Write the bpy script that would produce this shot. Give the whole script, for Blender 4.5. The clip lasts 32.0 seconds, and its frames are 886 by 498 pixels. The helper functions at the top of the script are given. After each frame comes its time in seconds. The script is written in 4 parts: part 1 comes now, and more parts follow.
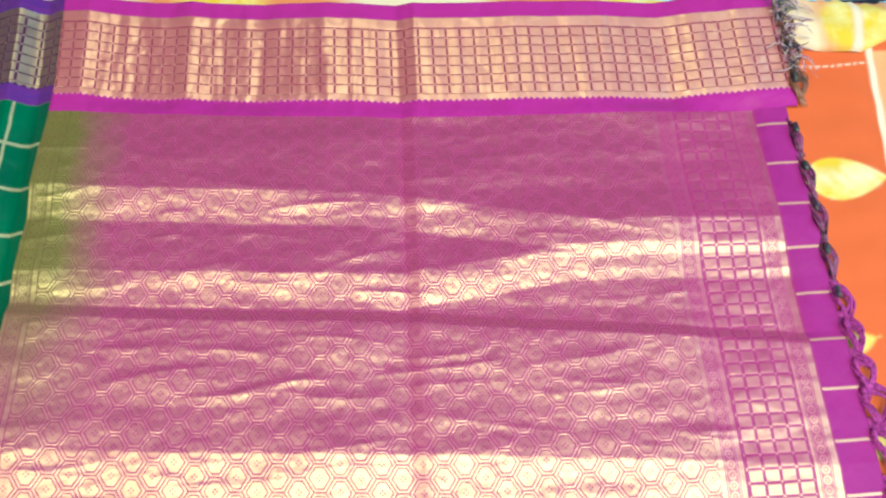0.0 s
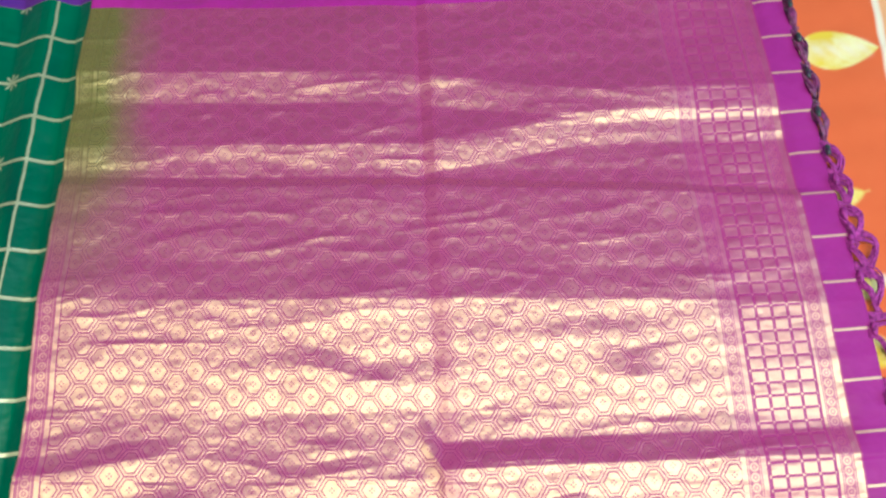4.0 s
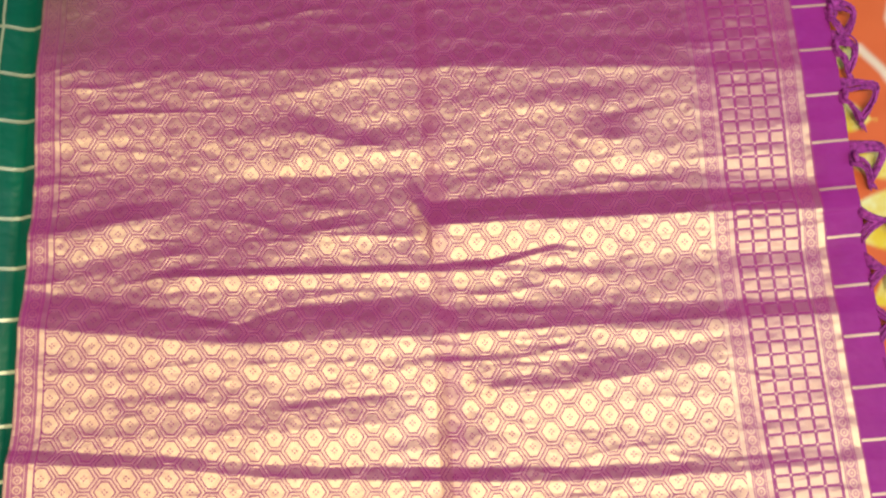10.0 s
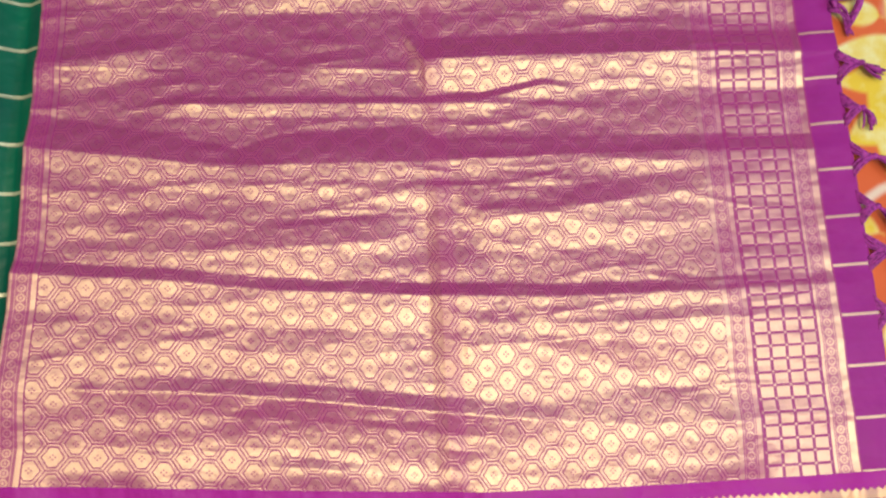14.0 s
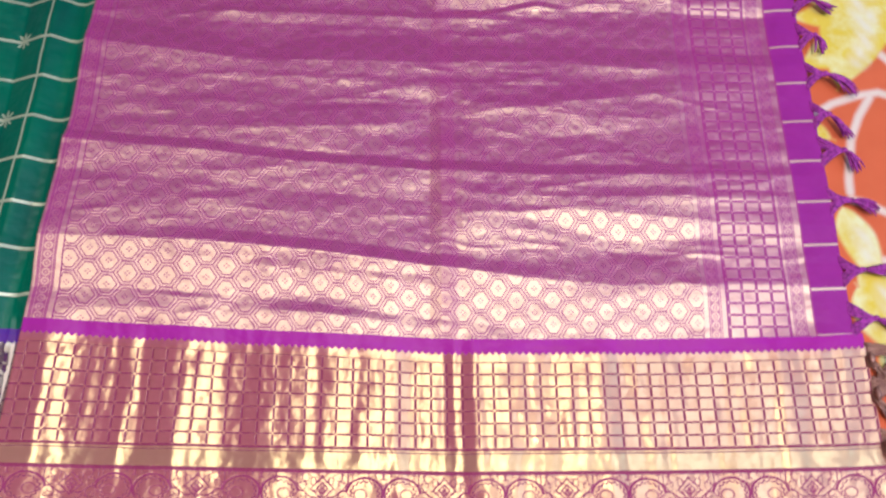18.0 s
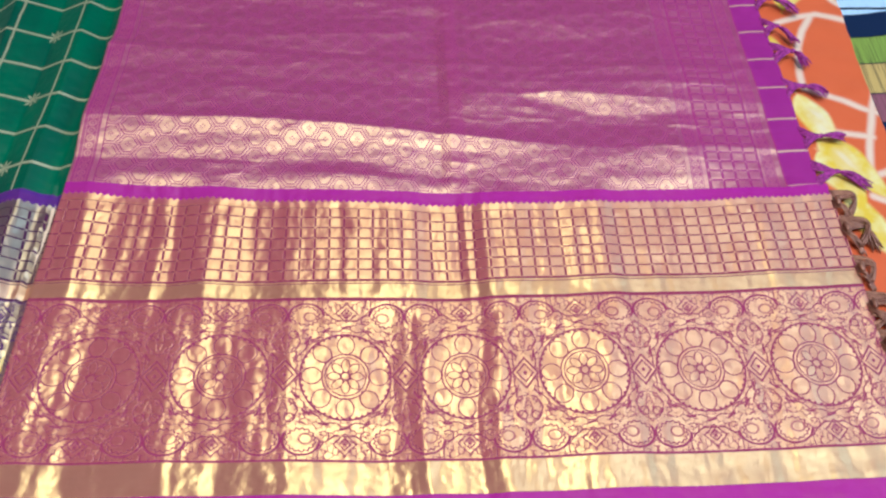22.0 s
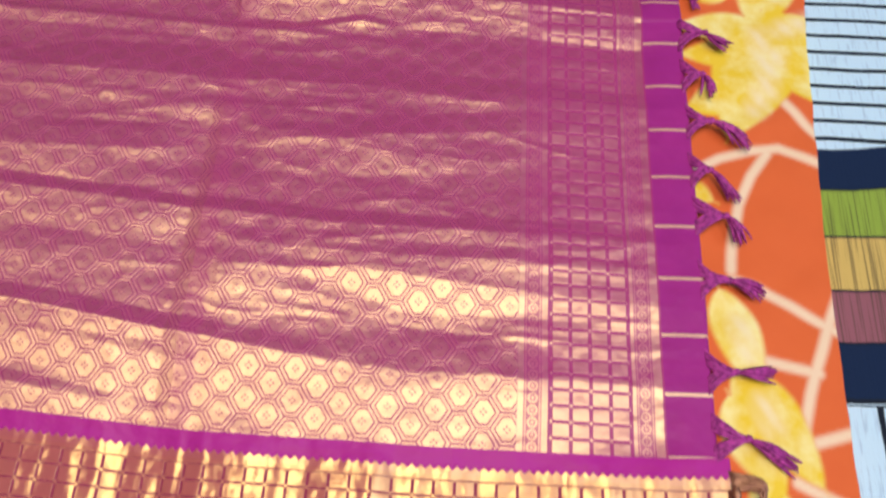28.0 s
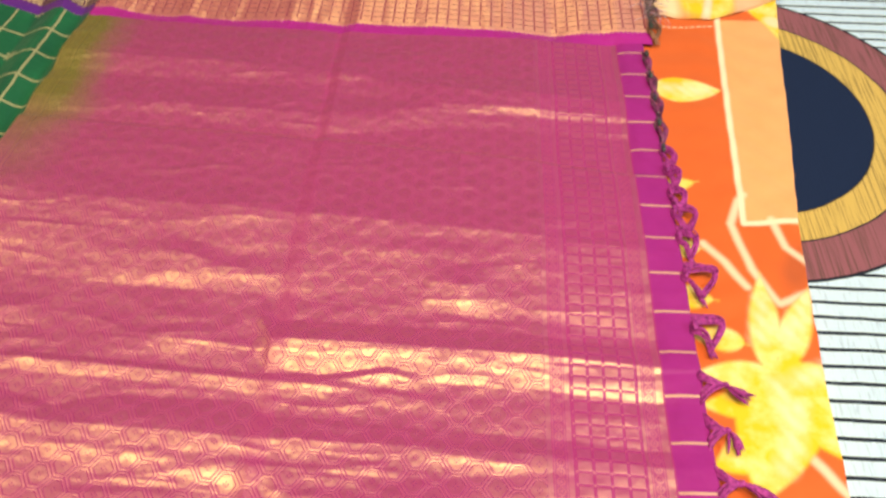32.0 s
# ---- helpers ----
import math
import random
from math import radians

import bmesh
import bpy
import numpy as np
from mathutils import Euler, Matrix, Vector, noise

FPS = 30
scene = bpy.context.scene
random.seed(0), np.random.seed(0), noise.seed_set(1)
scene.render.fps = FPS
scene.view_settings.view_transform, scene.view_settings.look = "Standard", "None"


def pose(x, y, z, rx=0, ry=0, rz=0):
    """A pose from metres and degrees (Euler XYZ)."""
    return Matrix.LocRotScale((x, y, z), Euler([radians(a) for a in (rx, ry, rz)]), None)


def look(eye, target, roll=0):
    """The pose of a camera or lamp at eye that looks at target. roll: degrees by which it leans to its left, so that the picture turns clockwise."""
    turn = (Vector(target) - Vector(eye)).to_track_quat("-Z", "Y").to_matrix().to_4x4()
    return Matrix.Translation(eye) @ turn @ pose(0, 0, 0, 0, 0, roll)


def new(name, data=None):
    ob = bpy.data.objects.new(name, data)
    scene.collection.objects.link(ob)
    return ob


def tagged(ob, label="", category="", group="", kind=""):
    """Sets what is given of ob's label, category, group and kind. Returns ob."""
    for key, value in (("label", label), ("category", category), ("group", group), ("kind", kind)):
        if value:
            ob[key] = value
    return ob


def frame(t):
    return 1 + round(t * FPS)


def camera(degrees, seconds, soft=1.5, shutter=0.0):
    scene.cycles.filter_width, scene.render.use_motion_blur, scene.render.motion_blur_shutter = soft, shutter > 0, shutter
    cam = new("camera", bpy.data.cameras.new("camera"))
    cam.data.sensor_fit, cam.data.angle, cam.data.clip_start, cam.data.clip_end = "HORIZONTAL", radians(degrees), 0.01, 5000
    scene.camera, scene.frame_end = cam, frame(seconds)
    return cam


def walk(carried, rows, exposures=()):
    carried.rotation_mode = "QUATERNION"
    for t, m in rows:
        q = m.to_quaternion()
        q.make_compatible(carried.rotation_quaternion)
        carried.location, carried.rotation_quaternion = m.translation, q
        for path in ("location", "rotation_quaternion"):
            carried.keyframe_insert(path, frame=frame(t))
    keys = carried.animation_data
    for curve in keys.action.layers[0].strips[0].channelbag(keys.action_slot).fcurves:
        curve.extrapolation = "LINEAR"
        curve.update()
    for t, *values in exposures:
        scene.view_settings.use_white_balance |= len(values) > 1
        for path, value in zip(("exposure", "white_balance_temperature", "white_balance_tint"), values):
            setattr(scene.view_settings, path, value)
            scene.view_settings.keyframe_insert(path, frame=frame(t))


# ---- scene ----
cam = camera(58.35, 32.0, soft=2.35, shutter=0.5)

# Seconds, place in metres, turn in degrees.
PATH = [
    (0, -0.3182, -0.2340, 0.6132, 21.85, -1.18, -3.22),
    (0.5, -0.3172, -0.2502, 0.6222, 21.80, -1.06, -3.16),
    (1, -0.3207, -0.2628, 0.6207, 21.81, -1.26, -3.23),
    (1.5, -0.3171, -0.2792, 0.6247, 21.41, -0.75, -3.43),
    (2, -0.3151, -0.2944, 0.6274, 21.28, -0.66, -3.40),
    (2.5, -0.3146, -0.3102, 0.6271, 21.21, -0.71, -3.42),
    (4.5, -0.3126, -0.3450, 0.6310, 18.83, 1.48, -3.86),
    (5, -0.3087, -0.3482, 0.6344, 16.89, 1.47, -4.12),
    (5.5, -0.3068, -0.3535, 0.6389, 15.09, 1.39, -4.42),
    (6, -0.3073, -0.3508, 0.6383, 13.91, 1.26, -4.55),
    (6.5, -0.3073, -0.3586, 0.6324, 13.28, 1.17, -4.57),
    (7, -0.3103, -0.3734, 0.6308, 12.60, 0.94, -4.60),
    (7.5, -0.3054, -0.3844, 0.6316, 12.06, 0.98, -4.48),
    (8, -0.3076, -0.3968, 0.6322, 11.75, 1.21, -4.29),
    (8.5, -0.3081, -0.4003, 0.6313, 11.25, 1.30, -4.21),
    (9, -0.3061, -0.4108, 0.6293, 11.36, 1.35, -4.12),
    (9.5, -0.3067, -0.4226, 0.6325, 11.47, 1.34, -4.07),
    (10, -0.3095, -0.4333, 0.6337, 11.05, 1.17, -4.03),
    (10.5, -0.3082, -0.4496, 0.6283, 11.02, 1.17, -3.97),
    (11, -0.3120, -0.4663, 0.6233, 11.04, 1.14, -3.89),
    (11.5, -0.3148, -0.4789, 0.6209, 10.71, 1.05, -3.83),
    (12, -0.3160, -0.4983, 0.6163, 11.06, 1.18, -3.75),
    (12.5, -0.3193, -0.5111, 0.6112, 10.73, 1.13, -3.65),
    (13, -0.3216, -0.5289, 0.6131, 10.53, 1.11, -3.59),
    (13.5, -0.3168, -0.5516, 0.6205, 10.52, 0.84, -3.34),
    (14, -0.3153, -0.5714, 0.6322, 10.74, 0.59, -3.13),
    (14.5, -0.3179, -0.5821, 0.6429, 10.67, 0.72, -2.94),
    (16.5, -0.3151, -0.6771, 0.6476, 14.20, 0.78, -1.60),
    (17, -0.3125, -0.6914, 0.6473, 14.96, 0.54, -0.58),
    (17.5, -0.3048, -0.7278, 0.6434, 16.22, 0.21, 0.86),
    (18, -0.3148, -0.7818, 0.6576, 18.56, 0.48, -0.75),
    (18.5, -0.3214, -0.8439, 0.6591, 20.82, 0.88, -3.03),
    (19, -0.3242, -0.8932, 0.6434, 22.73, 0.49, -3.48),
    (19.5, -0.3284, -0.9233, 0.6419, 23.49, 0.02, -3.69),
    (20, -0.3357, -0.9715, 0.6324, 24.66, -0.08, -3.82),
    (20.5, -0.3457, -1.0039, 0.6249, 25.00, -0.33, -4.23),
    (21, -0.3568, -1.0239, 0.6202, 26.23, -0.62, -4.48),
    (21.5, -0.3614, -1.0428, 0.6134, 28.14, -0.54, -3.25),
    (22, -0.3604, -1.0565, 0.6068, 30.52, -1.12, -2.73),
    (22.5, -0.3589, -1.0709, 0.5890, 32.35, -1.35, -2.51),
    (23, -0.3572, -1.0893, 0.5818, 33.28, -1.58, -2.39),
    (23.5, -0.3529, -1.0870, 0.5565, 33.46, -1.78, -2.43),
    (24, -0.3519, -1.0782, 0.5197, 32.77, -2.56, -2.68),
    (24.5, -0.3391, -1.0727, 0.5007, 31.49, -1.68, -2.70),
    (26.5, -0.2139, -0.9085, 0.5192, 24.46, -0.16, -2.36),
    (27, -0.1629, -0.8458, 0.5125, 24.29, 0.31, -0.21),
    (27.5, -0.1380, -0.7908, 0.5016, 24.33, 0.09, 2.39),
    (28, -0.1385, -0.7314, 0.5044, 23.92, 0.07, 3.03),
    (28.5, -0.1302, -0.6928, 0.5114, 25.57, 0.08, 3.01),
    (29, -0.1300, -0.6557, 0.5223, 26.88, 0.45, 2.95),
    (29.5, -0.1538, -0.6219, 0.5455, 28.26, -0.79, 2.77),
    (30, -0.1525, -0.6285, 0.5519, 33.47, -0.30, 2.61),
    (30.5, -0.1568, -0.6265, 0.5559, 37.78, 0.13, 2.26),
    (31, -0.1543, -0.6289, 0.5624, 41.84, 0.96, 2.14),
    (31.5, -0.1549, -0.6382, 0.5672, 41.66, 0.80, 2.46),
    (32, -0.1583, -0.6404, 0.5584, 39.43, 0.35, 3.10),
]
# Seconds, stops, white balance.
EXPOSURES = [(0.0, 0.78, 6150, -13), (2.5, 0.68, 6050, -12), (4.5, 0.50, 5600, -8), (5.5, 0.40, 5550, -6), (7.0, 0.22, 6400, -4), (12.0, 0.14, 6500, -2), (14.0, 0.08, 6300, 3),
             (16.5, 0.14, 5300, 14), (17.5, 0.14, 5250, 15), (19.0, 0.16, 5450, 11), (20.0, 0.14, 5550, 7), (24.0, 0.10, 5450, 4), (26.5, 0.0, 6200, 4), (28.0, 0.08, 7100, 9),
             (29.0, 0.34, 8700, 8), (30.0, 0.53, 9800, 8), (31.0, 0.62, 10000, 7), (32.0, 0.66, 10200, 6)]
walk(cam, [(t, pose(x, y, z, a, b, c)) for t, x, y, z, a, b, c in PATH], EXPOSURES)

# ---- light: two ceiling lamps and a wide window of a plain room ----
world = bpy.data.worlds.new("world")
scene.world = world
world.use_nodes = True
world.node_tree.nodes["Background"].inputs[0].default_value = (0.75, 0.85, 1.0, 1)
world.node_tree.nodes["Background"].inputs[1].default_value = 0.15


def area(name, eye, target, sx, sy, watts, colour):
    d = bpy.data.lights.new(name, "AREA")
    d.shape, d.size, d.size_y, d.energy, d.color = "RECTANGLE", sx, sy, watts, colour
    ob = new(name, d)
    ob.matrix_world = look(eye, target)
    return ob


area("ceiling_light", (-0.42, -1.00, 2.62), (-0.42, -0.999, 0), 0.50, 1.2, 46, (1.0, 0.87, 0.66))
area("cool_ceiling_light", (0.92, -1.00, 2.62), (0.92, -0.999, 0), 0.60, 1.2, 28, (0.94, 0.94, 1.0))
area("window_light", (2.15, -0.4, 1.45), (0, -0.2, 0.0), 2.2, 1.6, 36, (0.58, 0.80, 1.0))


# ---- node helpers ----
class Ex:
    """A value in a node tree, with arithmetic."""

    def __init__(self, tree, sock):
        self.tree, self.sock = tree, sock

    def op(self, kind, *others, clamp=False):
        n = self.tree.nodes.new("ShaderNodeMath")
        n.operation, n.use_clamp = kind, clamp
        for slot, v in zip(n.inputs, (self, *others)):
            if isinstance(v, Ex):
                self.tree.links.new(v.sock, slot)
            else:
                slot.default_value = v
        return Ex(self.tree, n.outputs[0])

    def __add__(self, o): return self.op("ADD", o)
    def __radd__(self, o): return self.op("ADD", o)
    def __sub__(self, o): return self.op("SUBTRACT", o)
    def __rsub__(self, o): return (self * -1.0) + o
    def __mul__(self, o): return self.op("MULTIPLY", o)
    def __rmul__(self, o): return self.op("MULTIPLY", o)
    def __truediv__(self, o): return self.op("DIVIDE", o)
    def abs(self): return self.op("ABSOLUTE")
    def min(self, o): return self.op("MINIMUM", o)
    def max(self, o): return self.op("MAXIMUM", o)
    def gt(self, o): return self.op("GREATER_THAN", o)
    def lt(self, o): return self.op("LESS_THAN", o)
    def sin(self): return self.op("SINE")
    def cos(self): return self.op("COSINE")
    def floor(self): return self.op("FLOOR")
    def clamp(self): return self.op("ADD", 0.0, clamp=True)
    def pw(self, e): return self.op("POWER", e)

    def cell(self, period, shift=0.0):
        """Folds into -period/2 .. period/2 round the multiples of period, from shift on."""
        q = (self - shift) / period + 0.5
        return (q - q.floor() - 0.5) * period

    def step(self, edge, soft):
        """0 below edge, 1 above, over a width of soft."""
        return ((self - edge) / soft + 0.5).clamp()

    def between(self, a, b, soft=0.0004):
        return self.step(a, soft) * (1.0 - self.step(b, soft))

    def line(self, half, soft=0.0003):
        """1 where the value lies within half of zero."""
        return 1.0 - self.abs().step(half, soft)


def hypot(a, b):
    return (a * a + b * b).op("SQRT")


def union(*some):
    out = some[0]
    for s in some[1:]:
        out = out.max(s)
    return out


class Mat:
    def __init__(self, name):
        self.m = bpy.data.materials.new(name)
        self.m.use_nodes = True
        self.t = self.m.node_tree
        self.t.nodes.clear()
        self.out = self.t.nodes.new("ShaderNodeOutputMaterial")

    def node(self, kind, **values):
        n = self.t.nodes.new(kind)
        for k, v in values.items():
            slot = n.inputs[k.replace("_", " ")]
            if isinstance(v, Ex):
                self.t.links.new(v.sock, slot)
            elif isinstance(v, bpy.types.NodeSocket):
                self.t.links.new(v, slot)
            else:
                slot.default_value = v
        return n

    def uv(self):
        n = self.t.nodes.new("ShaderNodeUVMap")
        n.uv_map = "weave"
        s = self.node("ShaderNodeSeparateXYZ", Vector=n.outputs[0])
        self.vec = n.outputs[0]
        return Ex(self.t, s.outputs[0]), Ex(self.t, s.outputs[1])

    def where(self):
        n = self.t.nodes.new("ShaderNodeNewGeometry")
        s = self.node("ShaderNodeSeparateXYZ", Vector=n.outputs["Position"])
        self.vec = n.outputs["Position"]
        return Ex(self.t, s.outputs[0]), Ex(self.t, s.outputs[1])

    def attr(self, name):
        n = self.t.nodes.new("ShaderNodeAttribute")
        n.attribute_name = name
        return Ex(self.t, n.outputs["Fac"])

    def stretch(self, x, y, z=1.0):
        n = self.node("ShaderNodeVectorMath", )
        n.operation = "MULTIPLY"
        self.t.links.new(self.vec, n.inputs[0])
        n.inputs[1].default_value = (x, y, z)
        return n.outputs[0]

    def noise(self, scale, vec=None, detail=3.0, rough=0.55):
        n = self.node("ShaderNodeTexNoise", Vector=vec or self.vec, Scale=scale, Detail=detail, Roughness=rough)
        return Ex(self.t, n.outputs[0])

    def voronoi(self, scale, vec=None, feature="F1"):
        n = self.t.nodes.new("ShaderNodeTexVoronoi")
        n.feature = feature
        self.t.links.new(vec or self.vec, n.inputs["Vector"])
        n.inputs["Scale"].default_value = scale
        return Ex(self.t, n.outputs["Distance"])

    def mix(self, fac, a, b):
        n = self.t.nodes.new("ShaderNodeMix")
        n.data_type = "RGBA"
        for slot, v in ((n.inputs[0], fac), (n.inputs[6], a), (n.inputs[7], b)):
            if isinstance(v, Ex):
                self.t.links.new(v.sock, slot)
            elif isinstance(v, bpy.types.NodeSocket):
                self.t.links.new(v, slot)
            else:
                slot.default_value = (*v, 1) if isinstance(v, tuple) else v
        return n.outputs[2]

    def bump(self, height, strength, distance=0.001):
        return self.node("ShaderNodeBump", Height=height, Strength=strength, Distance=distance).outputs[0]

    def shade(self, colour, **values):
        if isinstance(colour, tuple):
            colour = (*colour, 1)
        return self.node("ShaderNodeBsdfPrincipled", Base_Color=colour, **values).outputs[0]

    def blend(self, fac, a, b):
        n = self.t.nodes.new("ShaderNodeMixShader")
        for slot, v in zip(n.inputs, (fac, a, b)):
            if isinstance(v, Ex):
                self.t.links.new(v.sock, slot)
            elif isinstance(v, bpy.types.NodeSocket):
                self.t.links.new(v, slot)
            else:
                slot.default_value = v
        return n.outputs[0]

    def done(self, shader):
        self.t.links.new(shader, self.out.inputs[0])
        return self.m


PURPLE = (0.33, 0.020, 0.27)
MAGENTA = (0.40, 0.038, 0.21)
ROSE = (0.66, 0.060, 0.37)
GOLD = (0.90, 0.74, 0.34)
PALE_GOLD = (0.93, 0.80, 0.48)


def zari(m, mask, ground, gold=GOLD, strength=0.465, under=None, rough=0.505, along=0.0, dark=(0.30, 0.026, 0.14), gloss=0.4, spread=0.78, streaks=0.0, grooves=None):
    """Silk with metal thread woven in where mask is 1."""
    grain = m.noise(1.0, m.stretch(2600, 900), 2.0)
    slub = m.noise(1.0, m.stretch(30, 240), 3.0)
    wear = m.noise(55.0, None, 4.0)
    base = m.mix(mask * 0.8, ground, under) if under else ground
    base = m.mix(slub * 0.35, base, dark)
    lumps = m.noise(95.0, None, 2.0)
    relief = (grooves * 0.15 if grooves else mask * (0.42 if streaks else 0.10)) + grain * 0.05 + lumps * 0.62 + m.noise(42.0, None, 2.0) * 1.5
    if streaks:
        relief = relief + (m.noise(1.0, m.stretch(55, 9), 1.0) * 1.3 + m.noise(38.0, None, 2.0) * 0.8) * streaks
    nrm = m.bump(relief, 0.55, 0.0020)
    run = m.t.nodes.new("ShaderNodeTangent")
    run.direction_type, run.uv_map = "UV_MAP", "weave"
    silk = m.shade(base, Roughness=0.45, Sheen_Weight=gloss * 0.25, Normal=nrm, Specular_IOR_Level=gloss)
    metal = m.shade(m.mix(wear * 0.5, gold, PALE_GOLD), Metallic=1.0, Roughness=(wear * 0.16 + (rough - 0.08)), Normal=nrm,
                    Anisotropic=spread, Anisotropic_Rotation=along, Tangent=run.outputs[0])
    return m.done(m.blend(mask * strength * (wear * 0.3 + 0.85), silk, metal))


def squares(u, v, pu, pv, su, sv, gap=0.0013):
    """Small woven tiles in a grid, with light knots where the dark lines cross."""
    cu, cv = u.cell(pu, su), v.cell(pv, sv)
    tile = cu.line(pu * 0.5 - gap) * cv.line(pv * 0.5 - gap * 0.75)
    eu, ev = u.cell(pu, su + pu / 2), v.cell(pv, sv + pv / 2)
    return tile.max((eu.abs() + ev.abs()).step(0.0013, 0.0004) * -1.0 + 1.0)


def chain(u, v, uc, pitch):
    """A narrow braid of rings between two lines."""
    du, dv = u - uc, v.cell(pitch, 0.0)
    ring = (hypot(du, dv) - 0.0027).line(0.0007)
    dot = 1.0 - hypot(du, dv).step(0.0011, 0.0004)
    slant = ((du + v.cell(pitch, pitch / 2) * 0.9).line(0.0006)) * du.abs().step(0.0014, 0.0004)
    return union(ring, dot, slant, du.line(0.0049) * du.abs().step(0.0042, 0.0003))


# ---- materials of the saree ----
def pallu_material():
    m = Mat("zari_brocade_silk")
    u, v = m.uv()
    a, b = 0.0303, 0.0202
    s = (a * a + b * b) ** 0.5 / 2
    nx, ny = a / (2 * s), b / (2 * s)

    def edge_of(su, sv):
        cu, cv = u.cell(a, su), v.cell(b, sv)
        return (b / 2 - cv.abs()).min(s / 1.0 - (cu.abs() * nx + cv.abs() * ny) - s / 2), cu, cv

    d1, u1, v1 = edge_of(-0.3165, -0.5470)
    d2, u2, v2 = edge_of(-0.3165 + a / 2, -0.5470 + b / 2)
    d = d1.max(d2)
    first = d1.gt(d2)
    cu = u2 + (u1 - u2) * first
    cv = v2 + (v1 - v2) * first
    cell = d.step(0.0026, 0.0004)
    hexes = (1.0 - d.line(0.0004)) * (1.0 - (d - 0.0026).line(0.0004)) * (cell * 0.1 + 0.9)
    dots = (1.0 - hypot(((cu + cv) * 0.7071).abs() - 0.0012, ((cu - cv) * 0.7071).abs() - 0.0012).step(0.0007, 0.0004))
    hexes = hexes * (1.0 - dots * 0.9)
    inner = u.between(-0.624, -0.0985)
    grid = u.between(-0.0775, -0.0255) * squares(u, v, 0.0129, 0.0101, -0.0705, 0.0) * 0.82
    strips = union(u.between(-0.0985, -0.0945), u.between(-0.0830, -0.0790) * 0.8, u.between(-0.0240, -0.0215), u.between(-0.0100, -0.0045),
                   u.between(-0.629, -0.625), u.between(-0.650, -0.6435))
    mask = union(inner * hexes, grid, strips, (chain(u, v, -0.0887, 0.0075) * 0.6 + 0.2) * u.between(-0.0945, -0.0830),
                 (chain(u, v, -0.0158, 0.0075) * 0.6 + 0.2) * u.between(-0.0215, -0.0100), (chain(u, v, -0.6360, 0.0075) * 0.6 + 0.2) * u.between(-0.6435, -0.629))
    # shade to the right of the pressed fold, painted in by thinning the metal
    fold_shade = (u + v * 0.01 + m.noise(30.0, m.stretch(1, 0.3), 2.0) * 0.006).between(-0.3225, -0.3080, 0.004)
    mask = mask * (1.0 - fold_shade * 0.35)
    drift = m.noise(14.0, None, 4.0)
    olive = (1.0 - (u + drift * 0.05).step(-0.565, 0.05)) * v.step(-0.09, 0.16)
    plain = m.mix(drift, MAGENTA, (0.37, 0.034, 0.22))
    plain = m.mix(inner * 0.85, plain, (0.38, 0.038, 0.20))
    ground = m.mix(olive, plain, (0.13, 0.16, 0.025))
    groove = d.abs().min((d - 0.0026).abs()) / 0.0012 + cell * 0.6
    tile = (u.cell(0.0129, -0.0705 + 0.00645).abs().min(v.cell(0.0101, 0.00505).abs())) / 0.0018
    carve = groove.clamp() * inner + tile.clamp() * u.between(-0.0775, -0.0255)
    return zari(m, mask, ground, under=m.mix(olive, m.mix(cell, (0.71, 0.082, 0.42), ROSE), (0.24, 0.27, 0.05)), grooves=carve)


